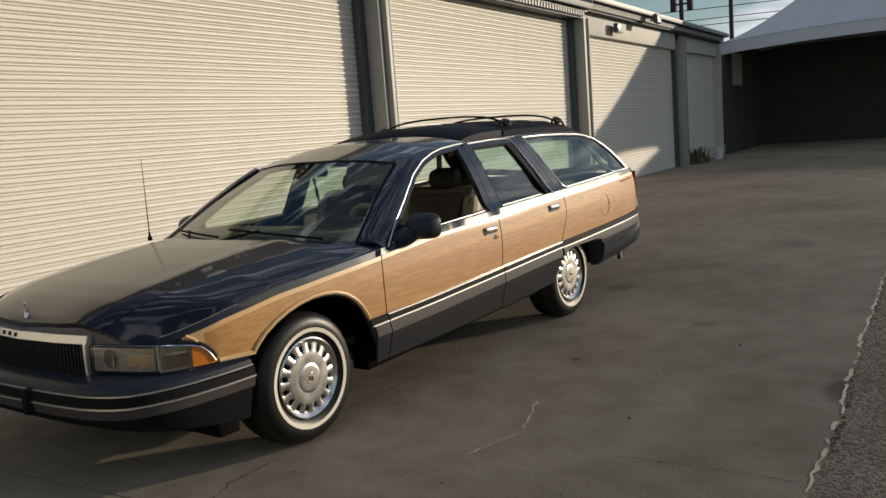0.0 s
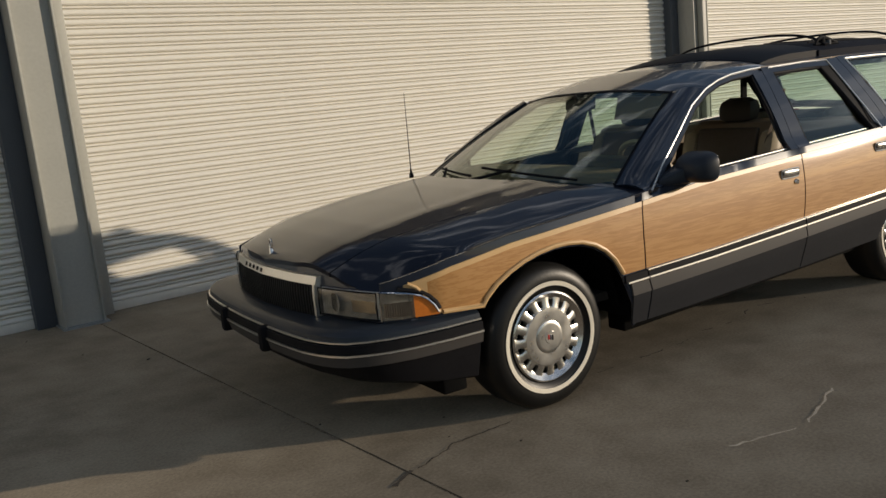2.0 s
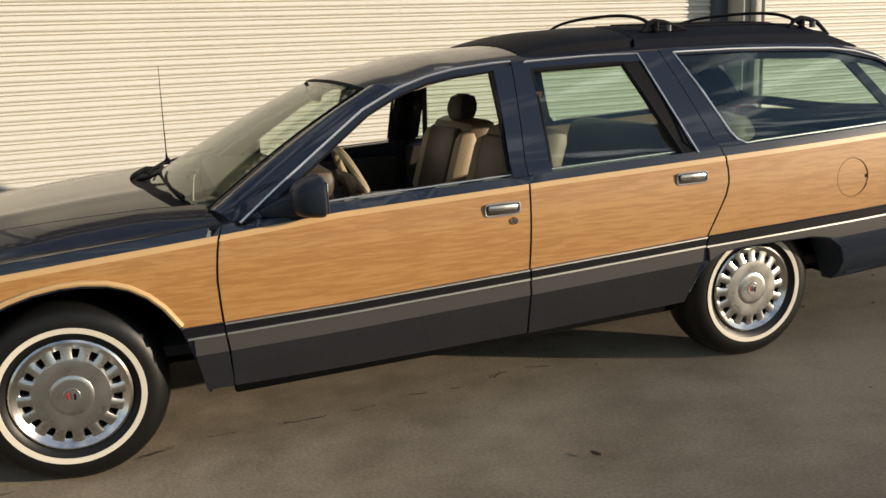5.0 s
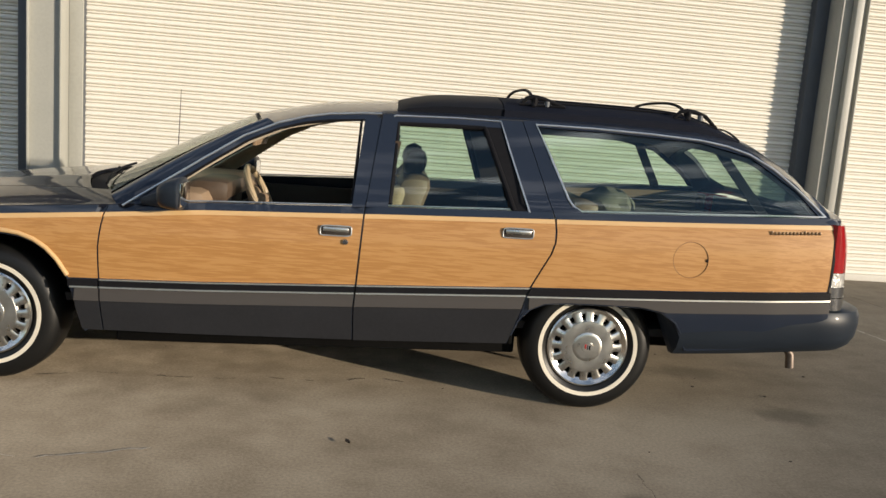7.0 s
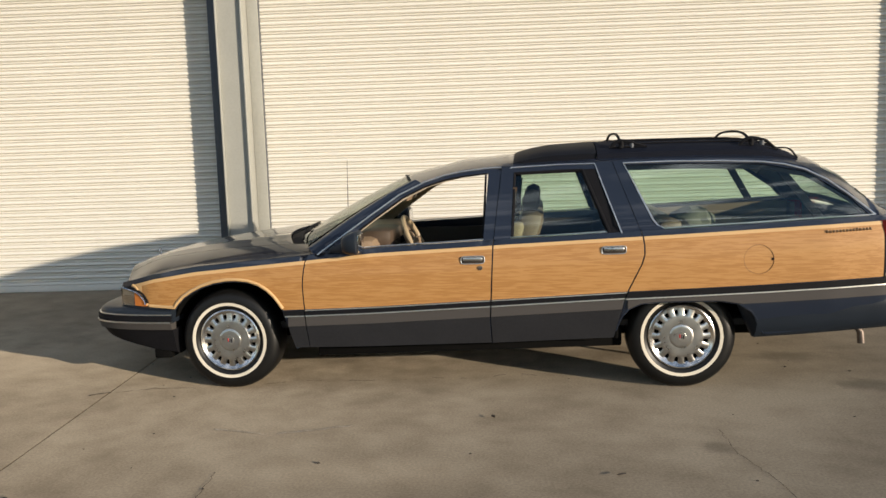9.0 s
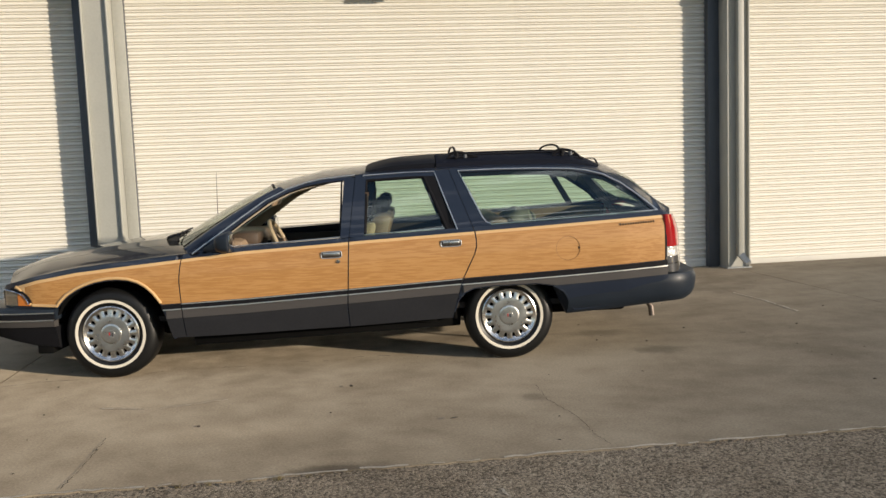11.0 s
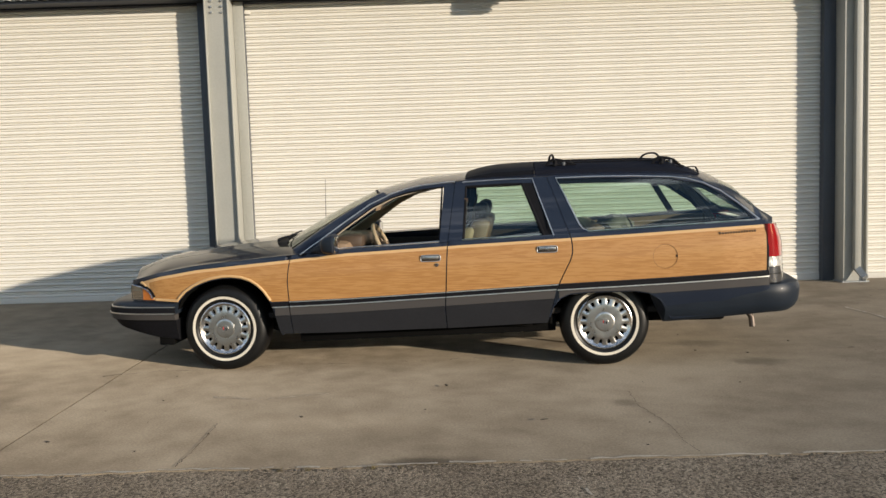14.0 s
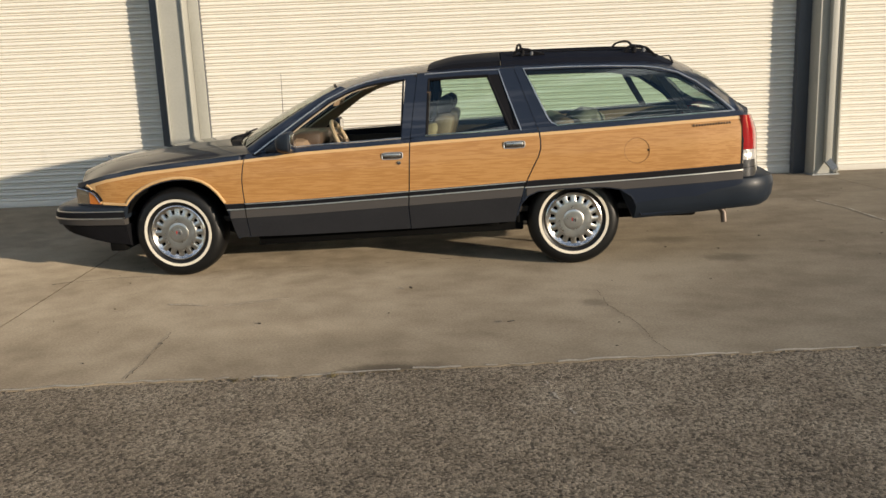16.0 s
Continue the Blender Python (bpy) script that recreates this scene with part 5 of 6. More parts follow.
def screen_bm(u0, u1, v0, v1, d, thick, nu=24, nv=12):
    o = [[screen_point(u, v) + Vector((-0.6, 0, 0.8)) * d for v in np.linspace(v0, v1, nv)] for u in np.linspace(u0, u1, nu)]
    i2 = [[Vector(p) - Vector((-0.6, 0, 0.8)) * thick for p in row] for row in o]
    return sheet_bm(o, i2)


ws = part("windscreen", screen_bm(-0.97, 0.97, 0.0, 1.0, 0.0, 0.004), M_SCREEN, car, "clear windscreen with a dusty tint")
ws.visible_shadow = False
part("screen_band", screen_bm(-0.97, 0.97, 0.982, 1.0, 0.003, 0.003, 24, 3), M_BLACK, ws, "black edge band")
for s in (-1, 1):
    o, i2 = [], []
    for v in np.linspace(0.0, 1.0, 18):
        a = screen_point(0.955 * s, v)
        xb = 0.62 + (1.30 - 0.62) * v
        zb = ip(EDGE, xb)
        b = Vector((xb, s * (half(xb, zb) - 0.001), zb))
        row = []
        for t in np.linspace(0, 1, 6):
            p = a.lerp(b, t)
            bulge = 0.022 * math.sin(math.pi * t)
            row.append(p + Vector((-0.3 * bulge, s * bulge, bulge)))
        o.append(row)
        i2.append([p - Vector((-0.01, s * 0.03, 0.02)) for p in row])
    part("windscreen_post", sheet_bm(o, i2), M_NAVY, car)
    trim_o = [[p - Vector((-0.02, s * 0.040, 0.030)) for p in row] for row in o]
    part("inner_post_trim", sheet_bm(trim_o, [[p - Vector((-0.006, s * 0.010, 0.008)) for p in row] for row in trim_o]), M_HEADLINER, car, "beige inner pillar trim")
    part("post_seal", tube_bm([screen_point(0.965 * s, v) + Vector((-0.004, 0, 0.006)) for v in np.linspace(0, 1, 14)], 0.0045, 6), M_BLACK, car)
    wy = 0.10 if s < 0 else 0.62
    a, b = (-0.66, 0.03) if s < 0 else (0.06, 0.72)
    line = [screen_point(u / 0.86, 0.012 + 0.016 * k) + Vector((-0.014, 0, 0.016)) for k, u in enumerate(np.linspace(a, b, 6))]
    wip = part("wiper", tube_bm(line, 0.007, 6), M_BLACK, car, "black wiper blade")
    pv = screen_point((b if s < 0 else a + 0.25) / 0.86, 0.0)
    part("wiper_arm", tube_bm([pv + Vector((-0.05, 0, 0.0)), line[3] + Vector((0, 0, 0.012))], [0.012, 0.006], 6), M_BLACK, wip)

# tailgate
part("tailgate", sheet_bm([[(4.315 - 0.16 * y * y + 0.02 * (1 - abs(z - 0.8)), y, z) for z in np.linspace(0.55, 1.045, 8)] for y in np.linspace(-0.80, 0.80, 14)], [[(4.26 - 0.16 * y * y, y, z) for z in np.linspace(0.55, 1.045, 8)] for y in np.linspace(-0.80, 0.80, 14)]), M_NAVY, car)


# bumpers
def sweep_bm(path, prof, bm=None):
    """A strip swept along a plan line; prof: (outwards, z) pairs, closed."""
    n = len(path)
    rows = []
    for i, (x, y) in enumerate(path):
        xa, ya = path[max(i - 1, 0)]
        xb, yb = path[min(i + 1, n - 1)]
        d = math.hypot(xb - xa, yb - ya)
        nx, ny = (yb - ya) / d, -(xb - xa) / d
        rows.append([(x + nx * o, y + ny * o, z + dz) for (o, z), dz in ((q, 0.0) for q in prof)])
    bm = bm or bmesh.new()
    a = [[bm.verts.new(p) for p in r] for r in rows]
    m = len(prof)
    for i in range(n - 1):
        for j in range(m):
            k = (j + 1) % m
            bm.faces.new((a[i][j], a[i + 1][j], a[i + 1][k], a[i][k]))
    bm.faces.new(a[0][::-1])
    bm.faces.new(a[-1])
    bmesh.ops.recalc_face_normals(bm, faces=bm.faces)
    return bm


FRONT_PLAN = [(0.967, -0.385), (0.962, -0.55), (0.945, -0.70), (0.92, -0.80), (0.885, -0.88), (0.84, -0.945), (0.785, -0.982), (0.72, -1.008), (0.64, -1.03), (0.55, -1.042), (0.45, -1.052), (0.30, -1.061), (0.15, -1.066), (0.0, -1.068)]
front_path = [(x, -y) for y, x in FRONT_PLAN]
front_path = front_path + [(x, -y) for x, y in front_path[-2::-1]]
front_path = front_path[::-1]
bumper = part("front_bumper", sweep_bm(front_path, [(-0.19, 0.562), (-0.05, 0.560), (-0.022, 0.552), (-0.006, 0.540), (0.0, 0.52), (0.0, 0.468), (-0.02, 0.462), (-0.19, 0.462)]), M_BUMPER, car)
part("bright_line", sweep_bm(front_path, [(-0.01, 0.522), (0.0075, 0.521), (0.0075, 0.515), (-0.01, 0.514)]), M_BRIGHT, bumper, "thin bright metal line")
part("rub_strip", sweep_bm(front_path, [(-0.02, 0.512), (0.016, 0.509), (0.018, 0.474), (-0.02, 0.472)]), M_BLACK, bumper, "black rubber rub strip")
part("bright_line", sweep_bm(front_path, [(-0.01, 0.473), (0.022, 0.472), (0.022, 0.464), (-0.01, 0.463)]), M_BRIGHT, bumper, "thin bright metal line")
part("grey_band", sweep_bm(front_path, [(-0.06, 0.462), (0.016, 0.461), (0.006, 0.418), (-0.06, 0.413)]), M_CLAD, bumper, "grey painted lower band")
valance = part("valance", sweep_bm(front_path, [(-0.14, 0.416), (-0.012, 0.413), (-0.03, 0.34), (-0.055, 0.255), (-0.10, 0.235), (-0.16, 0.235)]), M_BLACK, bumper, "dark grey lower valance")
for v in valance.data.vertices:
    if v.co.z < 0.40:
        v.co.z += 0.11 * min(1.0, max(0.0, (-0.45 - v.co.x) / 0.5)) * min(1.0, (0.40 - v.co.z) / 0.15)
for y in (-0.275, 0.25):
    part("bumper_guard", box_bm(-1.105, -1.03, y - 0.026, y + 0.026, 0.405, 0.525, 0.018), M_BLACK, bumper, "black rubber bumper guard")
rear_path = [(3.435 + 0.62 * k / 14, -0.988 + 0.02 * (k / 14) ** 2) for k in range(15)]
for t in np.linspace(0, 1, 15)[1:]:
    a = t * math.pi / 2
    rear_path.append((4.055 + 0.362 * math.sin(a), -0.968 + 0.33 * (1 - math.cos(a)) ** 1.2))
rear_path += [(4.445, -0.4), (4.46, -0.1)]
rear_path = rear_path + [(x, -y) for x, y in rear_path[::-1]]
rbump = part("rear_bumper", sweep_bm(rear_path, [(-0.10, 0.625), (-0.03, 0.622), (0.0, 0.608), (0.012, 0.58), (0.014, 0.54), (0.004, 0.47), (-0.02, 0.425), (-0.06, 0.395), (-0.12, 0.39)]), M_BUMPER, car)
for v in rbump.data.vertices:
    if v.co.z < 0.55:
        v.co.z -= 0.055 * min(1.0, max(0.0, (4.15 - v.co.x) / 0.70)) * min(1.0, (0.55 - v.co.z) / 0.15)
    v.co.x -= (3.435 - ip([(0.34, 3.372), (0.38, 3.376), (0.45, 3.380), (0.52, 3.350), (0.57, 3.28), (0.60, 3.24)], v.co.z)) * max(0.0, 1 - max(0.0, v.co.x - 3.435) / 0.25)

# nose: lamps, grille
def nose_bm(y0, y1, z0, z1, d, thick=0.03, ny=12, nz=4, lean=0.10):
    o, i2 = [], []
    for y in np.linspace(y0, y1, ny + 1):
        ro, ri = [], []
        for z in np.linspace(0, 1, nz + 1):
            zz = z0(y) + (z1(y) - z0(y)) * z if callable(z0) else z0 + (z1(y) - z0) * z
            x = nose_x(y) - d + lean * max(0.0, zz - 0.66) + 0.02 * max(0.0, 0.62 - zz)
            ro.append((x, y, zz))
            ri.append((x + thick, y, zz))
        o.append(ro)
        i2.append(ri)
    return sheet_bm(o, i2)


part("nose_panel", nose_bm(-0.90, 0.90, 0.54, lambda y: hood_z(nose_x(y) + 0.022, y) - 0.003, -0.016, 0.03, 60, 6), M_NAVY, car)
grille = part("grille", nose_bm(-0.475, 0.475, 0.50, const(0.705), 0.006, 0.03, 20, 6), M_BLACK, car, "black radiator grille")
part("grille_header", nose_bm(-0.490, 0.490, 0.698, const(0.735), 0.020, 0.035, 24, 3, 0.3), M_BRIGHT, grille, "bright metal grille header")
for s in (-1, 1):
    part("grille_side", nose_bm(s * 0.482 - 0.008, s * 0.482 + 0.008, 0.50, const(0.70), 0.016, 0.03, 2, 6), M_BRIGHT, grille, "bright grille edge")
for i in range(44):
    y = -0.455 + 0.91 * i / 43
    part("grille_bar", nose_bm(y - 0.003, y + 0.003, 0.51, const(0.700), 0.014, 0.012, 1, 4), M_GRILLE, grille)
for i in range(5):
    y = 0.02 + 0.062 * i
    part("header_letter", nose_bm(y - 0.012, y + 0.010, 0.708, const(0.725), 0.0235, 0.003, 1, 1, 0.3), M_BLACK, grille, "small dark raised letter bar")
for s in (-1, 1):
    lid = lambda y: 0.690 - 0.004 * (abs(y) - 0.5)
    hd = part("headlamp", nose_bm(s * 0.505, s * 0.832, 0.575, lid, -0.008, 0.010, 20, 6), M_REFLECTOR, car, "rectangular headlamp behind clear glass")
    cover = part("lamp_cover", nose_bm(s * 0.505, s * 0.832, 0.575, lid, 0.010, 0.004, 14, 5), M_LAMPGLASS, hd, "clear lamp glass")
    cover.visible_shadow = False
    part("inner_reflector", nose_bm(s * 0.69, s * 0.81, 0.600, const(0.650), -0.003, 0.006, 6, 2), M_RIM, hd, "bright reflector patch")
    bowl = tube_bm([(nose_x(0.60) + 0.005, s * 0.60, 0.634), (nose_x(0.60) - 0.004, s * 0.60, 0.634)], [0.030, 0.042], 16)
    part("reflector_bowl", bowl, M_CHROME, hd, "round bright reflector")
    rim_pts = [(y, 0.575) for y in np.linspace(0.505, 0.832, 6)] + [(0.832, 0.63)] + [(y, lid(y)) for y in np.linspace(0.832, 0.505, 6)] + [(0.505, 0.63)]
    part("lamp_frame", tube_bm([(nose_x(y) - 0.010 + 0.10 * max(0.0, z - 0.66) + 0.02 * max(0.0, 0.62 - z), s * y, z) for y, z in rim_pts], 0.0035, 6, closed=True), M_BLACK, hd, "black lamp surround")
    # corner lamp wraps on to the fender
    plan = [(0.838, -0.780, 0.688), (0.858, -0.756, 0.686), (0.876, -0.722, 0.681), (0.888, -0.692, 0.675), (0.900, -0.661, 0.667), (0.911, -0.632, 0.657), (0.920, -0.603, 0.637), (0.927, -0.580, 0.610), (0.932, -0.566, 0.580)]

    def wrap(a, b, inset, thick):
        o = [[(x + inset * 0.6, s * (y + 0.010 - inset * 0.8), z) for z in np.linspace(0.574, top, 5)] for y, x, top in plan[a:b]]
        return sheet_bm(o, [[(x + 0.6 * thick, yy - s * thick, z) for x, yy, z in row] for row in o])
    corner = part("corner_lamp", wrap(0, 5, 0.004, 0.012), M_CLEAR, car, "clear corner lamp")
    for k in range(13):
        u = 0.5 + 3.2 * k / 12
        (ya, xa, _), (yb, xb, _) = plan[int(u)], plan[int(u) + 1]
        f = u - int(u)
        part("lens_flute", tube_bm([(xa + (xb - xa) * f, s * (ya + (yb - ya) * f + 0.008), z) for z in (0.585, 0.612, 0.645)], 0.0042, 6), M_CHROME, corner, "bright lens flute")
    skin = part("lamp_cover", wrap(0, 5, -0.004, 0.003), M_LAMPGLASS, corner, "clear lamp glass")
    skin.visible_shadow = False
    part("turn_signal", wrap(4, 9, 0.0, 0.03), M_AMBER, car, "amber turn signal lens")
    edge_line = [(plan[0][1] - 0.004, s * (plan[0][0] + 0.012), z) for z in (0.574, 0.63)] + [(x - 0.003, s * (y + 0.013), z + 0.004) for y, x, z in plan]
    part("lamp_bezel", tube_bm(edge_line, 0.0045, 6), M_CHROME, car, "thin bright lamp edge")
    part("lamp_gap", tube_bm([(x + 0.008, s * (y + 0.004), z + 0.014) for y, x, z in plan[2:]], 0.011, 6), M_BLACK, car, "black gap round the lamp")
orn = part("bonnet_ornament", tube_bm([(-0.89, 0, hood_z(-0.90, 0)), (-0.895, 0, hood_z(-0.90, 0) + 0.028)], [0.014, 0.006], 8), M_CHROME, car, "small chrome bonnet ornament")
ring = [(-0.892, 0.017 * math.cos(t), hood_z(-0.90, 0) + 0.047 + 0.022 * math.sin(t)) for t in np.linspace(0, 2 * math.pi, 20, endpoint=False)]
part("ornament_ring", tube_bm(ring, 0.004, 6, closed=True), M_CHROME, orn)
ant = part("antenna", tube_bm([(0.42, 0.86, 0.955), (0.42, 0.86, 1.02), (0.425, 0.862, 1.26), (0.43, 0.865, 1.49)], [0.012, 0.0035, 0.0025, 0.0015], 6), M_BLACK, car, "thin black radio antenna")
part("antenna_base", lathe_bm([(0.0, 0.0), (0.016, 0.0), (0.012, 0.03), (0.0, 0.03)], 12), M_BLACK, ant).matrix_basis = pose(0.42, 0.86, 0.955, 90)
pipe_x = part("exhaust_pipe", tube_bm([(3.7, -0.72, 0.40), (3.98, -0.79, 0.395), (4.022, -0.81, 0.378), (4.042, -0.82, 0.345), (4.048, -0.825, 0.275)], [0.022, 0.022, 0.022, 0.022, 0.023], 12), M_PIPE, car, "dull steel exhaust tailpipe")

# underside and wheel wells
part("underbody", box_bm(-0.80, 3.90, -0.62, 0.62, 0.29, 0.40, 0.03), M_WELL, car)
for s in (-1, 1):
    part("sill_floor", box_bm(0.62, 2.40, min(s * 0.60, s * 0.86), max(s * 0.60, s * 0.86), 0.305, 0.38, 0.01), M_WELL, car)
    for cx, x0, x1, top in ((0.0, -0.42, 0.47, 0.78), (2.944, 2.50, 3.40, 0.72)):
        o, i2 = [], []
        for t in np.linspace(-0.15, math.pi + 0.15, 22):
            x, z = (x0 + x1) / 2 - (x1 - x0) / 2 * math.cos(t), max(0.37, 0.30 + (top - 0.30) * math.sin(t))
            rim = 0.905 if z < 0.55 and cx < 1 else 0.955
            o.append([(x, s * 0.56, z), (x, s * rim, z)])
            i2.append([(x, s * 0.56, z + 0.01), (x, s * rim, z + 0.01)])
        part("wheel_well", sheet_bm(o, i2), M_WELL, car, "black wheel housing")
        part("well_wall", box_bm(x0, x1, min(s * 0.54, s * 0.56), max(s * 0.54, s * 0.56), 0.34, top, 0.0), M_WELL, car)
    for x0, x1, z0, z1 in ((0.500, 0.530, 0.315, 0.60), (2.525, 2.550, 0.335, 0.50)):
        part("splash_shield", box_bm(x0, x1, min(s * 0.60, s * 0.93), max(s * 0.60, s * 0.93), z0, z1, 0.008), M_WELL, car, "black splash shield")
    part("air_deflector", box_bm(-0.555, -0.435, min(s * 0.58, s * 0.90), max(s * 0.58, s * 0.90), 0.205, 0.36, 0.012), M_WELL, car, "black air deflector before the wheel")
    part("front_splash", box_bm(-0.44, -0.41, min(s * 0.60, s * 0.86), max(s * 0.60, s * 0.86), 0.30, 0.60, 0.008), M_WELL, car)
    part("mud_flap", box_bm(3.395, 3.41, min(s * 0.62, s * 0.94), max(s * 0.62, s * 0.94), 0.35, 0.58, 0.004), M_WELL, car)
    rail = box_bm(0.57, 2.58, min(s * 0.70, s * 0.82), max(s * 0.70, s * 0.82), 0.200, 0.32, 0.012)
    for v in rail.verts:
        v.co.z += 0.030 * (v.co.x - 0.5)
    part("frame_rail", rail, M_WELL, car)


# wheels
def wheel(x, y, s, steer, parent):
    """Outer face towards s * y. The hub's middle lies at (x, y)."""
    hub = part("wheel", lathe_bm([(0.0, 0.09), (0.19, 0.09), (0.19, 0.05), (0.0, 0.05)], 36), M_WELL, parent, "whitewall tyre on a slotted alloy wheel")
    hub.matrix_basis = pose(x, y, 0.338, 0, 0, steer + (0 if s < 0 else 180))
    tyre = [(0.203, 0.008), (0.222, -0.012), (0.245, -0.020), (0.272, -0.022), (0.300, -0.014), (0.322, 0.004), (0.334, 0.026), (0.338, 0.06), (0.338, 0.16), (0.330, 0.195), (0.300, 0.225), (0.26, 0.232), (0.205, 0.20), (0.195, 0.10)]
    bm = lathe_bm(tyre, 64)
    for v in bm.verts:
        if v.co.z < -0.325:
            v.co.z = -0.325 - (abs(v.co.z) - 0.325) * 0.9
    part("tyre", bm, M_TYRE, hub)
    part("whitewall", lathe_bm([(0.2345, -0.0205), (0.2350, -0.0232), (0.2545, -0.0250), (0.2550, -0.0222)], 64), M_WHITEWALL, hub, "cream whitewall ring")
    part("rim", lathe_bm([(0.166, 0.034), (0.170, 0.008), (0.180, 0.002), (0.188, -0.004), (0.199, -0.012), (0.207, -0.008), (0.205, 0.01), (0.19, 0.05)], 56), M_RIM, hub, "polished alloy rim lip")
    part("wheel_disc", lathe_bm([(0.0, -0.008), (0.080, -0.008), (0.108, -0.010), (0.131, -0.008), (0.139, 0.002), (0.139, 0.03), (0.0, 0.03)], 48), M_ALLOY, hub, "brushed alloy disc")
    part("dark_backing", lathe_bm([(0.11, 0.034), (0.185, 0.034), (0.185, 0.04), (0.11, 0.04)], 40), M_WELL, hub)
    me = None
    for k in range(16):
        a = 2 * math.pi * k / 16
        if me is None:
            o, i2 = [], []
            for r in np.linspace(0.112, 0.182, 6):
                hw = 0.0182 + 0.009 * abs((0.151 - r) / 0.031) ** 3
                yy = -0.007 + 0.16 * max(0.0, r - 0.128)
                ro = [(r, yy + 0.004, -hw), (r, yy, -hw * 0.55), (r, yy, hw * 0.55), (r, yy + 0.004, hw)]
                o.append(ro)
                i2.append([(q[0], 0.026, q[2]) for q in ro])
            sp = part("spoke", sheet_bm(o, i2), M_ALLOY, hub)
            me = sp.data
        else:
            sp = new("spoke", me)
            sp.parent = hub
        sp.rotation_euler = (0, a, 0)
    part("hub_cap", lathe_bm([(0.0, -0.0140), (0.058, -0.0138), (0.068, -0.0130), (0.0745, -0.0100), (0.077, -0.003), (0.077, 0.01), (0.0, 0.01)], 40), M_ALLOY, hub, "round centre cap")
    part("cap_ring", lathe_bm([(0.0785, -0.001), (0.0785, -0.0055), (0.0835, -0.0055), (0.0835, -0.001)], 40), M_BLACK, hub)
    part("emblem", lathe_bm([(0.0, -0.0170), (0.028, -0.0166), (0.030, -0.0130), (0.0, -0.0130)], 24, closed=False), M_ALLOY, hub)
    for k, m in ((-1, M_EMBLEM), (0, M_DARKSTEEL), (1, M_BLACK)):
        part("emblem_bar", box_bm(k * 0.011 - 0.004, k * 0.011 + 0.004, -0.0190, -0.0160, -0.012 - 0.003 * k, 0.012 - 0.003 * k, 0.001), m, hub)
    return hub


FRONT_Y, REAR_Y = 0.925, 0.885
wheel(0.0, -FRONT_Y, -1, 0, car)
wheel(2.944, -REAR_Y, -1, 0, car)
wheel(0.0, FRONT_Y, 1, 0, car)
wheel(2.944, REAR_Y, 1, 0, car)


# interior
def cushion(x0, x1, y0, y1, z0, z1, lean, bevel, bm=None):
    bm = box_bm(x0, x1, y0, y1, z0, z1, bevel, bm)
    for v in bm.verts:
        v.co.x += lean * (v.co.z - z0)
    return bm


part("cabin_floor", box_bm(0.3, 4.2, -0.84, 0.84, 0.40, 0.44), M_CARPET, car)
part("headliner", top_bm(lambda x: -roof_w(x) + 0.03, lambda x: roof_w(x) - 0.03, lambda y: screen_top(y) + 0.03, const(3.80), lambda x, y: roof_z(x, y) - 0.045, 24, 10, 0.006), M_HEADLINER, car)
for y in (-0.42, 0.42):
    seat = part("front_seat", cushion(1.35, 1.86, y - 0.34, y + 0.34, 0.50, 0.72, 0.0, 0.06), M_LEATHER, car, "tan leather front seat")
    part("backrest", cushion(1.80, 1.97, y - 0.33, y + 0.33, 0.66, 1.13, 0.30, 0.06), M_SEAT, seat)
    part("bolster", cushion(1.77, 1.90, y - 0.335, y - 0.22, 0.70, 1.08, 0.30, 0.05), M_LEATHER, seat)
    part("bolster", cushion(1.77, 1.90, y + 0.22, y + 0.335, 0.70, 1.08, 0.30, 0.05), M_LEATHER, seat)
    # Added panel: the shade on the backrest's front, as colour.
    part("seat_shade_panel", cushion(1.775, 1.81, y - 0.215, y + 0.215, 0.70, 1.09, 0.30, 0.015), M_SEATDARK, seat, "seat front panel, shade painted in as dark brown")
    part("headrest", cushion(1.94, 2.065, y - 0.13, y + 0.13, 1.110, 1.262, 0.12, 0.06), M_DARKTRIM, seat, "dark tan headrest")
    for d in (-0.05, 0.05):
        part("headrest_post", tube_bm([(1.97, y + d, 1.10), (2.0, y + d, 1.17)], 0.007, 6), M_CHROME, seat)
part("armrest", cushion(1.45, 1.80, -0.08, 0.08, 0.66, 0.78, 0.0, 0.03), M_LEATHER, car)
rear = part("rear_seat", cushion(2.32, 2.76, -0.74, 0.74, 0.50, 0.72, 0.0, 0.06), M_LEATHER, car, "tan leather rear bench")
part("backrest", cushion(2.72, 2.88, -0.74, 0.74, 0.66, 1.06, 0.28, 0.05), M_SEAT, rear)
part("cargo_floor", box_bm(2.95, 4.2, -0.78, 0.78, 0.70, 0.74, 0.01), M_CARPET, car)
part("cargo_cover", box_bm(3.05, 4.05, -0.72, 0.72, 0.935, 0.955, 0.006), M_CARPET, car, "dark cargo cover")
dash = part("dashboard", cushion(0.62, 1.02, -0.80, 0.80, 0.62, 0.985, -0.12, 0.05), M_DASH, car, "tan dashboard")
part("instrument_hood", cushion(0.84, 1.06, -0.64, -0.20, 0.90, 1.030, 0.1, 0.045), M_SEATDARK, dash)
part("instrument_panel", box_bm(1.030, 1.062, -0.60, -0.24, 0.80, 0.945, 0.01), M_BLACK, dash)
for y in (-0.70, 0.70, 0.2):
    part("air_vent", box_bm(0.985, 1.03, y - 0.07, y + 0.07, 0.845, 0.895, 0.008), M_BLACK, dash)
col = part("steering_column", tube_bm([(0.95, -0.42, 0.80), (1.17, -0.42, 0.905)], [0.045, 0.035], 12), M_DARKTRIM, car)
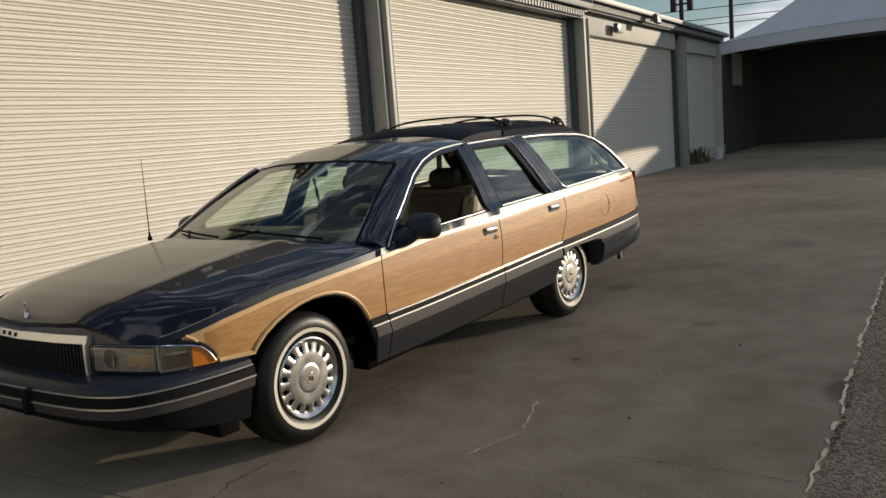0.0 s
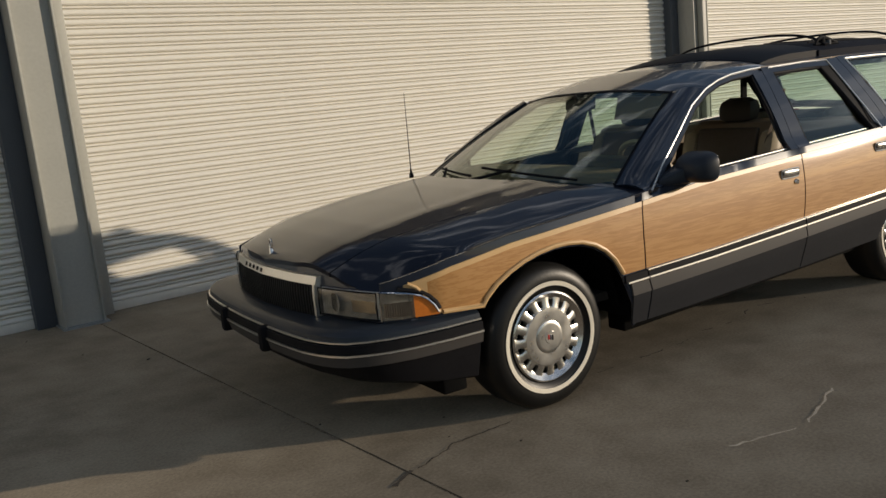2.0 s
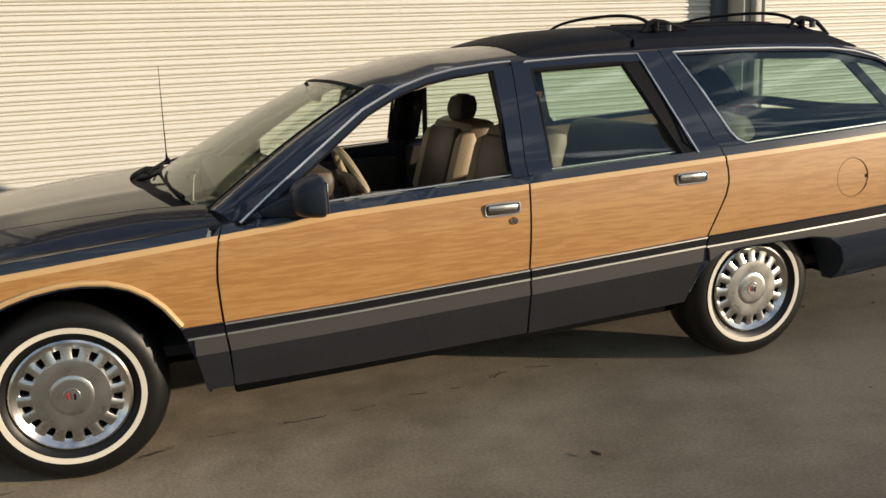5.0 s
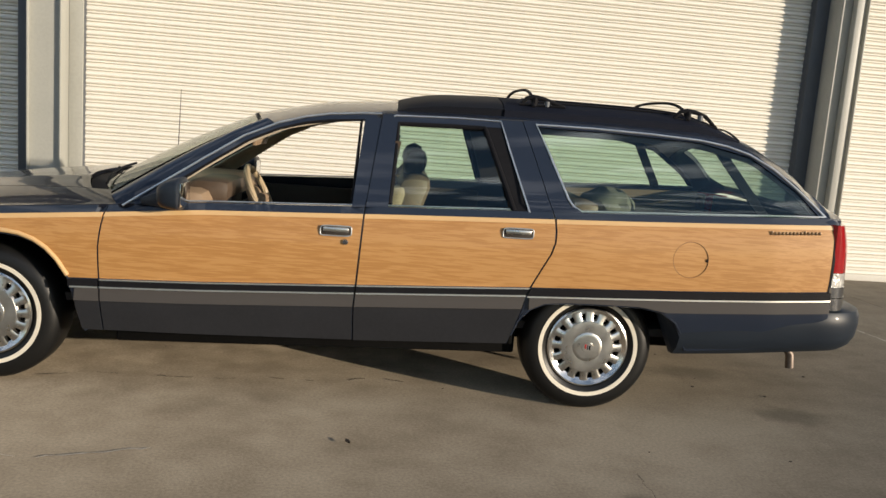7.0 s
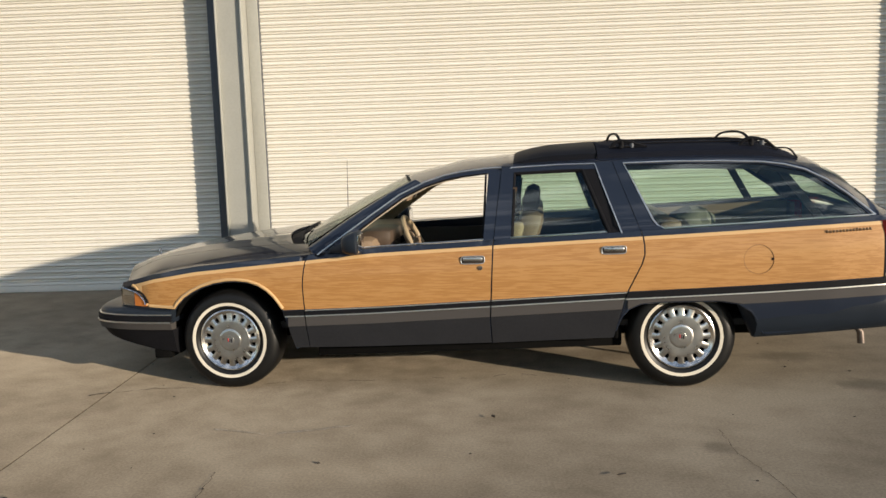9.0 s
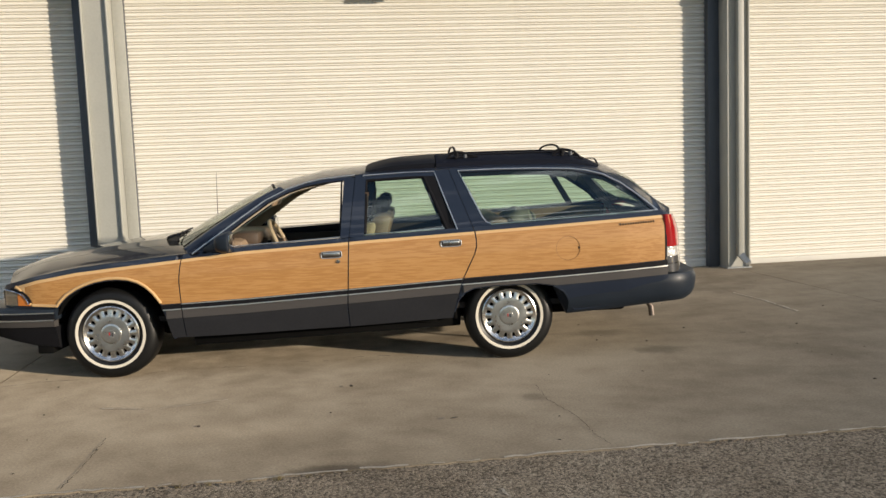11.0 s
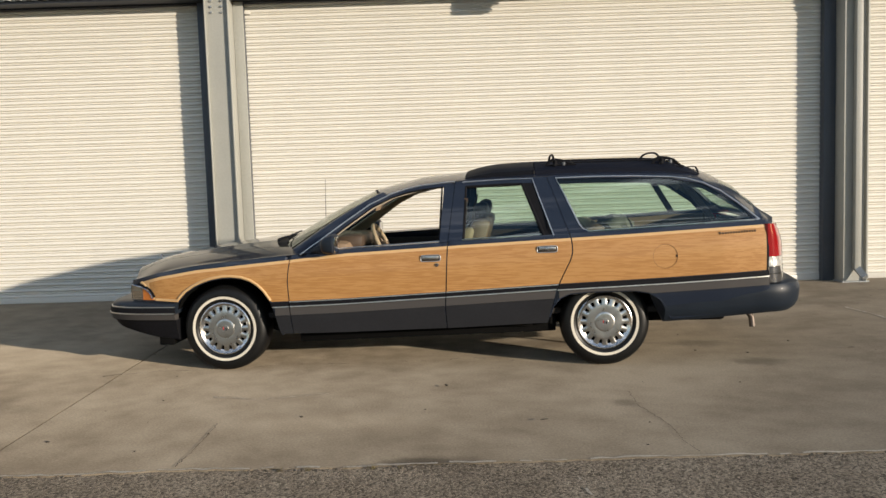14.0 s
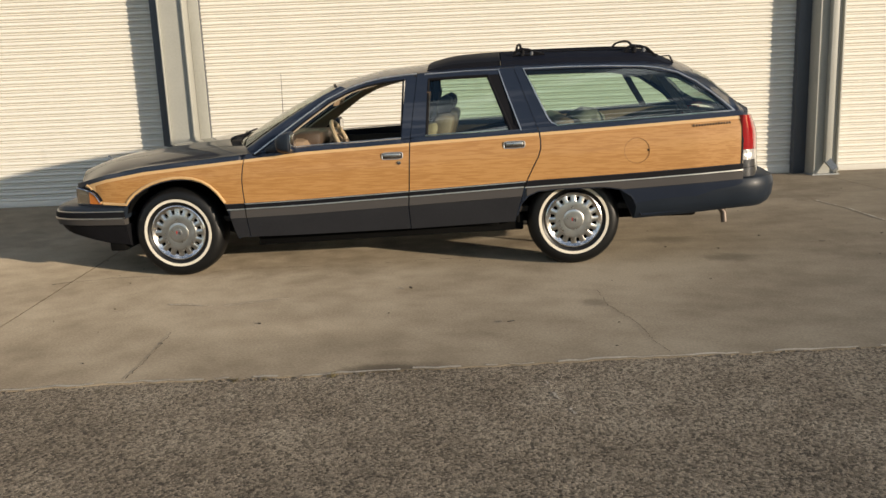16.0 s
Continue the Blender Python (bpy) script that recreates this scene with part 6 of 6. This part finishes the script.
part("shift_lever", tube_bm([(1.12, -0.42, 0.87), (1.14, -0.28, 0.98)], [0.008, 0.011], 8), M_DARKTRIM, col)
C, ax = Vector((1.20, -0.42, 0.925)), Vector((0.88, 0, 0.42)).normalized()
uu, vv = Vector((0, 1, 0)), ax.cross(Vector((0, 1, 0)))
sw = part("steering_wheel", tube_bm([C + 0.185 * (math.cos(t) * uu + math.sin(t) * vv) for t in np.linspace(0, 2 * math.pi, 32, endpoint=False)], 0.017, 8, closed=True), M_LEATHER, car, "tan leather steering wheel")
bm = bmesh.new()
for a in (0.0, math.pi, -math.pi / 2):
    tube_bm([C, C + 0.18 * (math.cos(a) * uu + math.sin(a) * vv)], [0.035, 0.014], 8, bm)
part("spokes", bm, M_DASH, sw)
part("wheel_boss", cushion(1.165, 1.225, -0.51, -0.33, 0.86, 0.99, -0.4, 0.03), M_DASH, sw)
rv = part("rear_view_mirror", cushion(1.10, 1.13, -0.12, 0.12, 1.285, 1.355, 0.1, 0.012), M_DARKTRIM, car, "dark rear-view mirror")
part("mirror_stem", tube_bm([(1.10, 0, 1.33), (1.08, 0, 1.375)], 0.009, 6), M_DARKTRIM, rv)
part("sun_visor", cushion(1.165, 1.183, -0.60, -0.22, 1.215, 1.35, 0.3, 0.006), M_DASH, car, "tan sun visor folded down")
part("sun_visor", cushion(1.20, 1.36, 0.21, 0.59, 1.345, 1.362, 0.0, 0.006), M_HEADLINER, car)
for s in (-1, 1):
    part("seat_belt", sheet_bm([[(1.90, s * 0.80, 1.30), (1.93, s * 0.80, 1.30)], [(1.86, s * 0.70, 1.0), (1.89, s * 0.70, 1.0)], [(1.86, s * 0.62, 0.72), (1.89, s * 0.62, 0.72)]], [[(1.90, s * 0.803, 1.30), (1.93, s * 0.803, 1.30)], [(1.86, s * 0.703, 1.0), (1.89, s * 0.703, 1.0)], [(1.86, s * 0.623, 0.72), (1.89, s * 0.623, 0.72)]]), M_SEATDARK, car, "brown seat belt")
    part("inner_pillar", side_bm(s, shiftz(seam_b, -0.03), shiftz(seam_b, 0.04), z_belt, shifted(z_edge, -0.03), -0.045, 0.02, 3, 8), M_BLACK, car, "dark inner pillar trim")
    part("inner_pillar", side_bm(s, lambda z: ip([(1.0, 2.53), (1.40, 2.38)], z), lambda z: ip([(1.0, 2.80), (1.40, 2.62)], z), z_belt, shifted(z_edge, -0.03), -0.045, 0.02, 3, 8), M_DARKTRIM, car, "dark inner pillar trim")
    part("inner_pillar", side_bm(s, lambda z: ip([(1.0, 3.78), (1.42, 3.50)], z), lambda z: ip([(1.0, 3.84), (1.42, 3.56)], z), z_belt, shifted(z_edge, -0.03), -0.045, 0.02, 3, 8), M_BLACK, car, "dark inner pillar trim")
bag = bmesh.new()
bmesh.ops.create_icosphere(bag, subdivisions=3, radius=1.0)
for v in bag.verts:
    d = 1 + 0.18 * noise.noise(v.co * 2.2)
    v.co = Vector((3.08 + 0.15 * v.co.x * d, -0.45 + 0.17 * v.co.y * d, 1.03 + 0.10 * max(-0.75, v.co.z) * d))
cargo = part("cloth_bag", bag, M_CLOTH)
cargo.matrix_basis = car.matrix_basis.copy()
tagged(cargo, "crumpled grey-green cloth bag on the cargo cover", "bag")
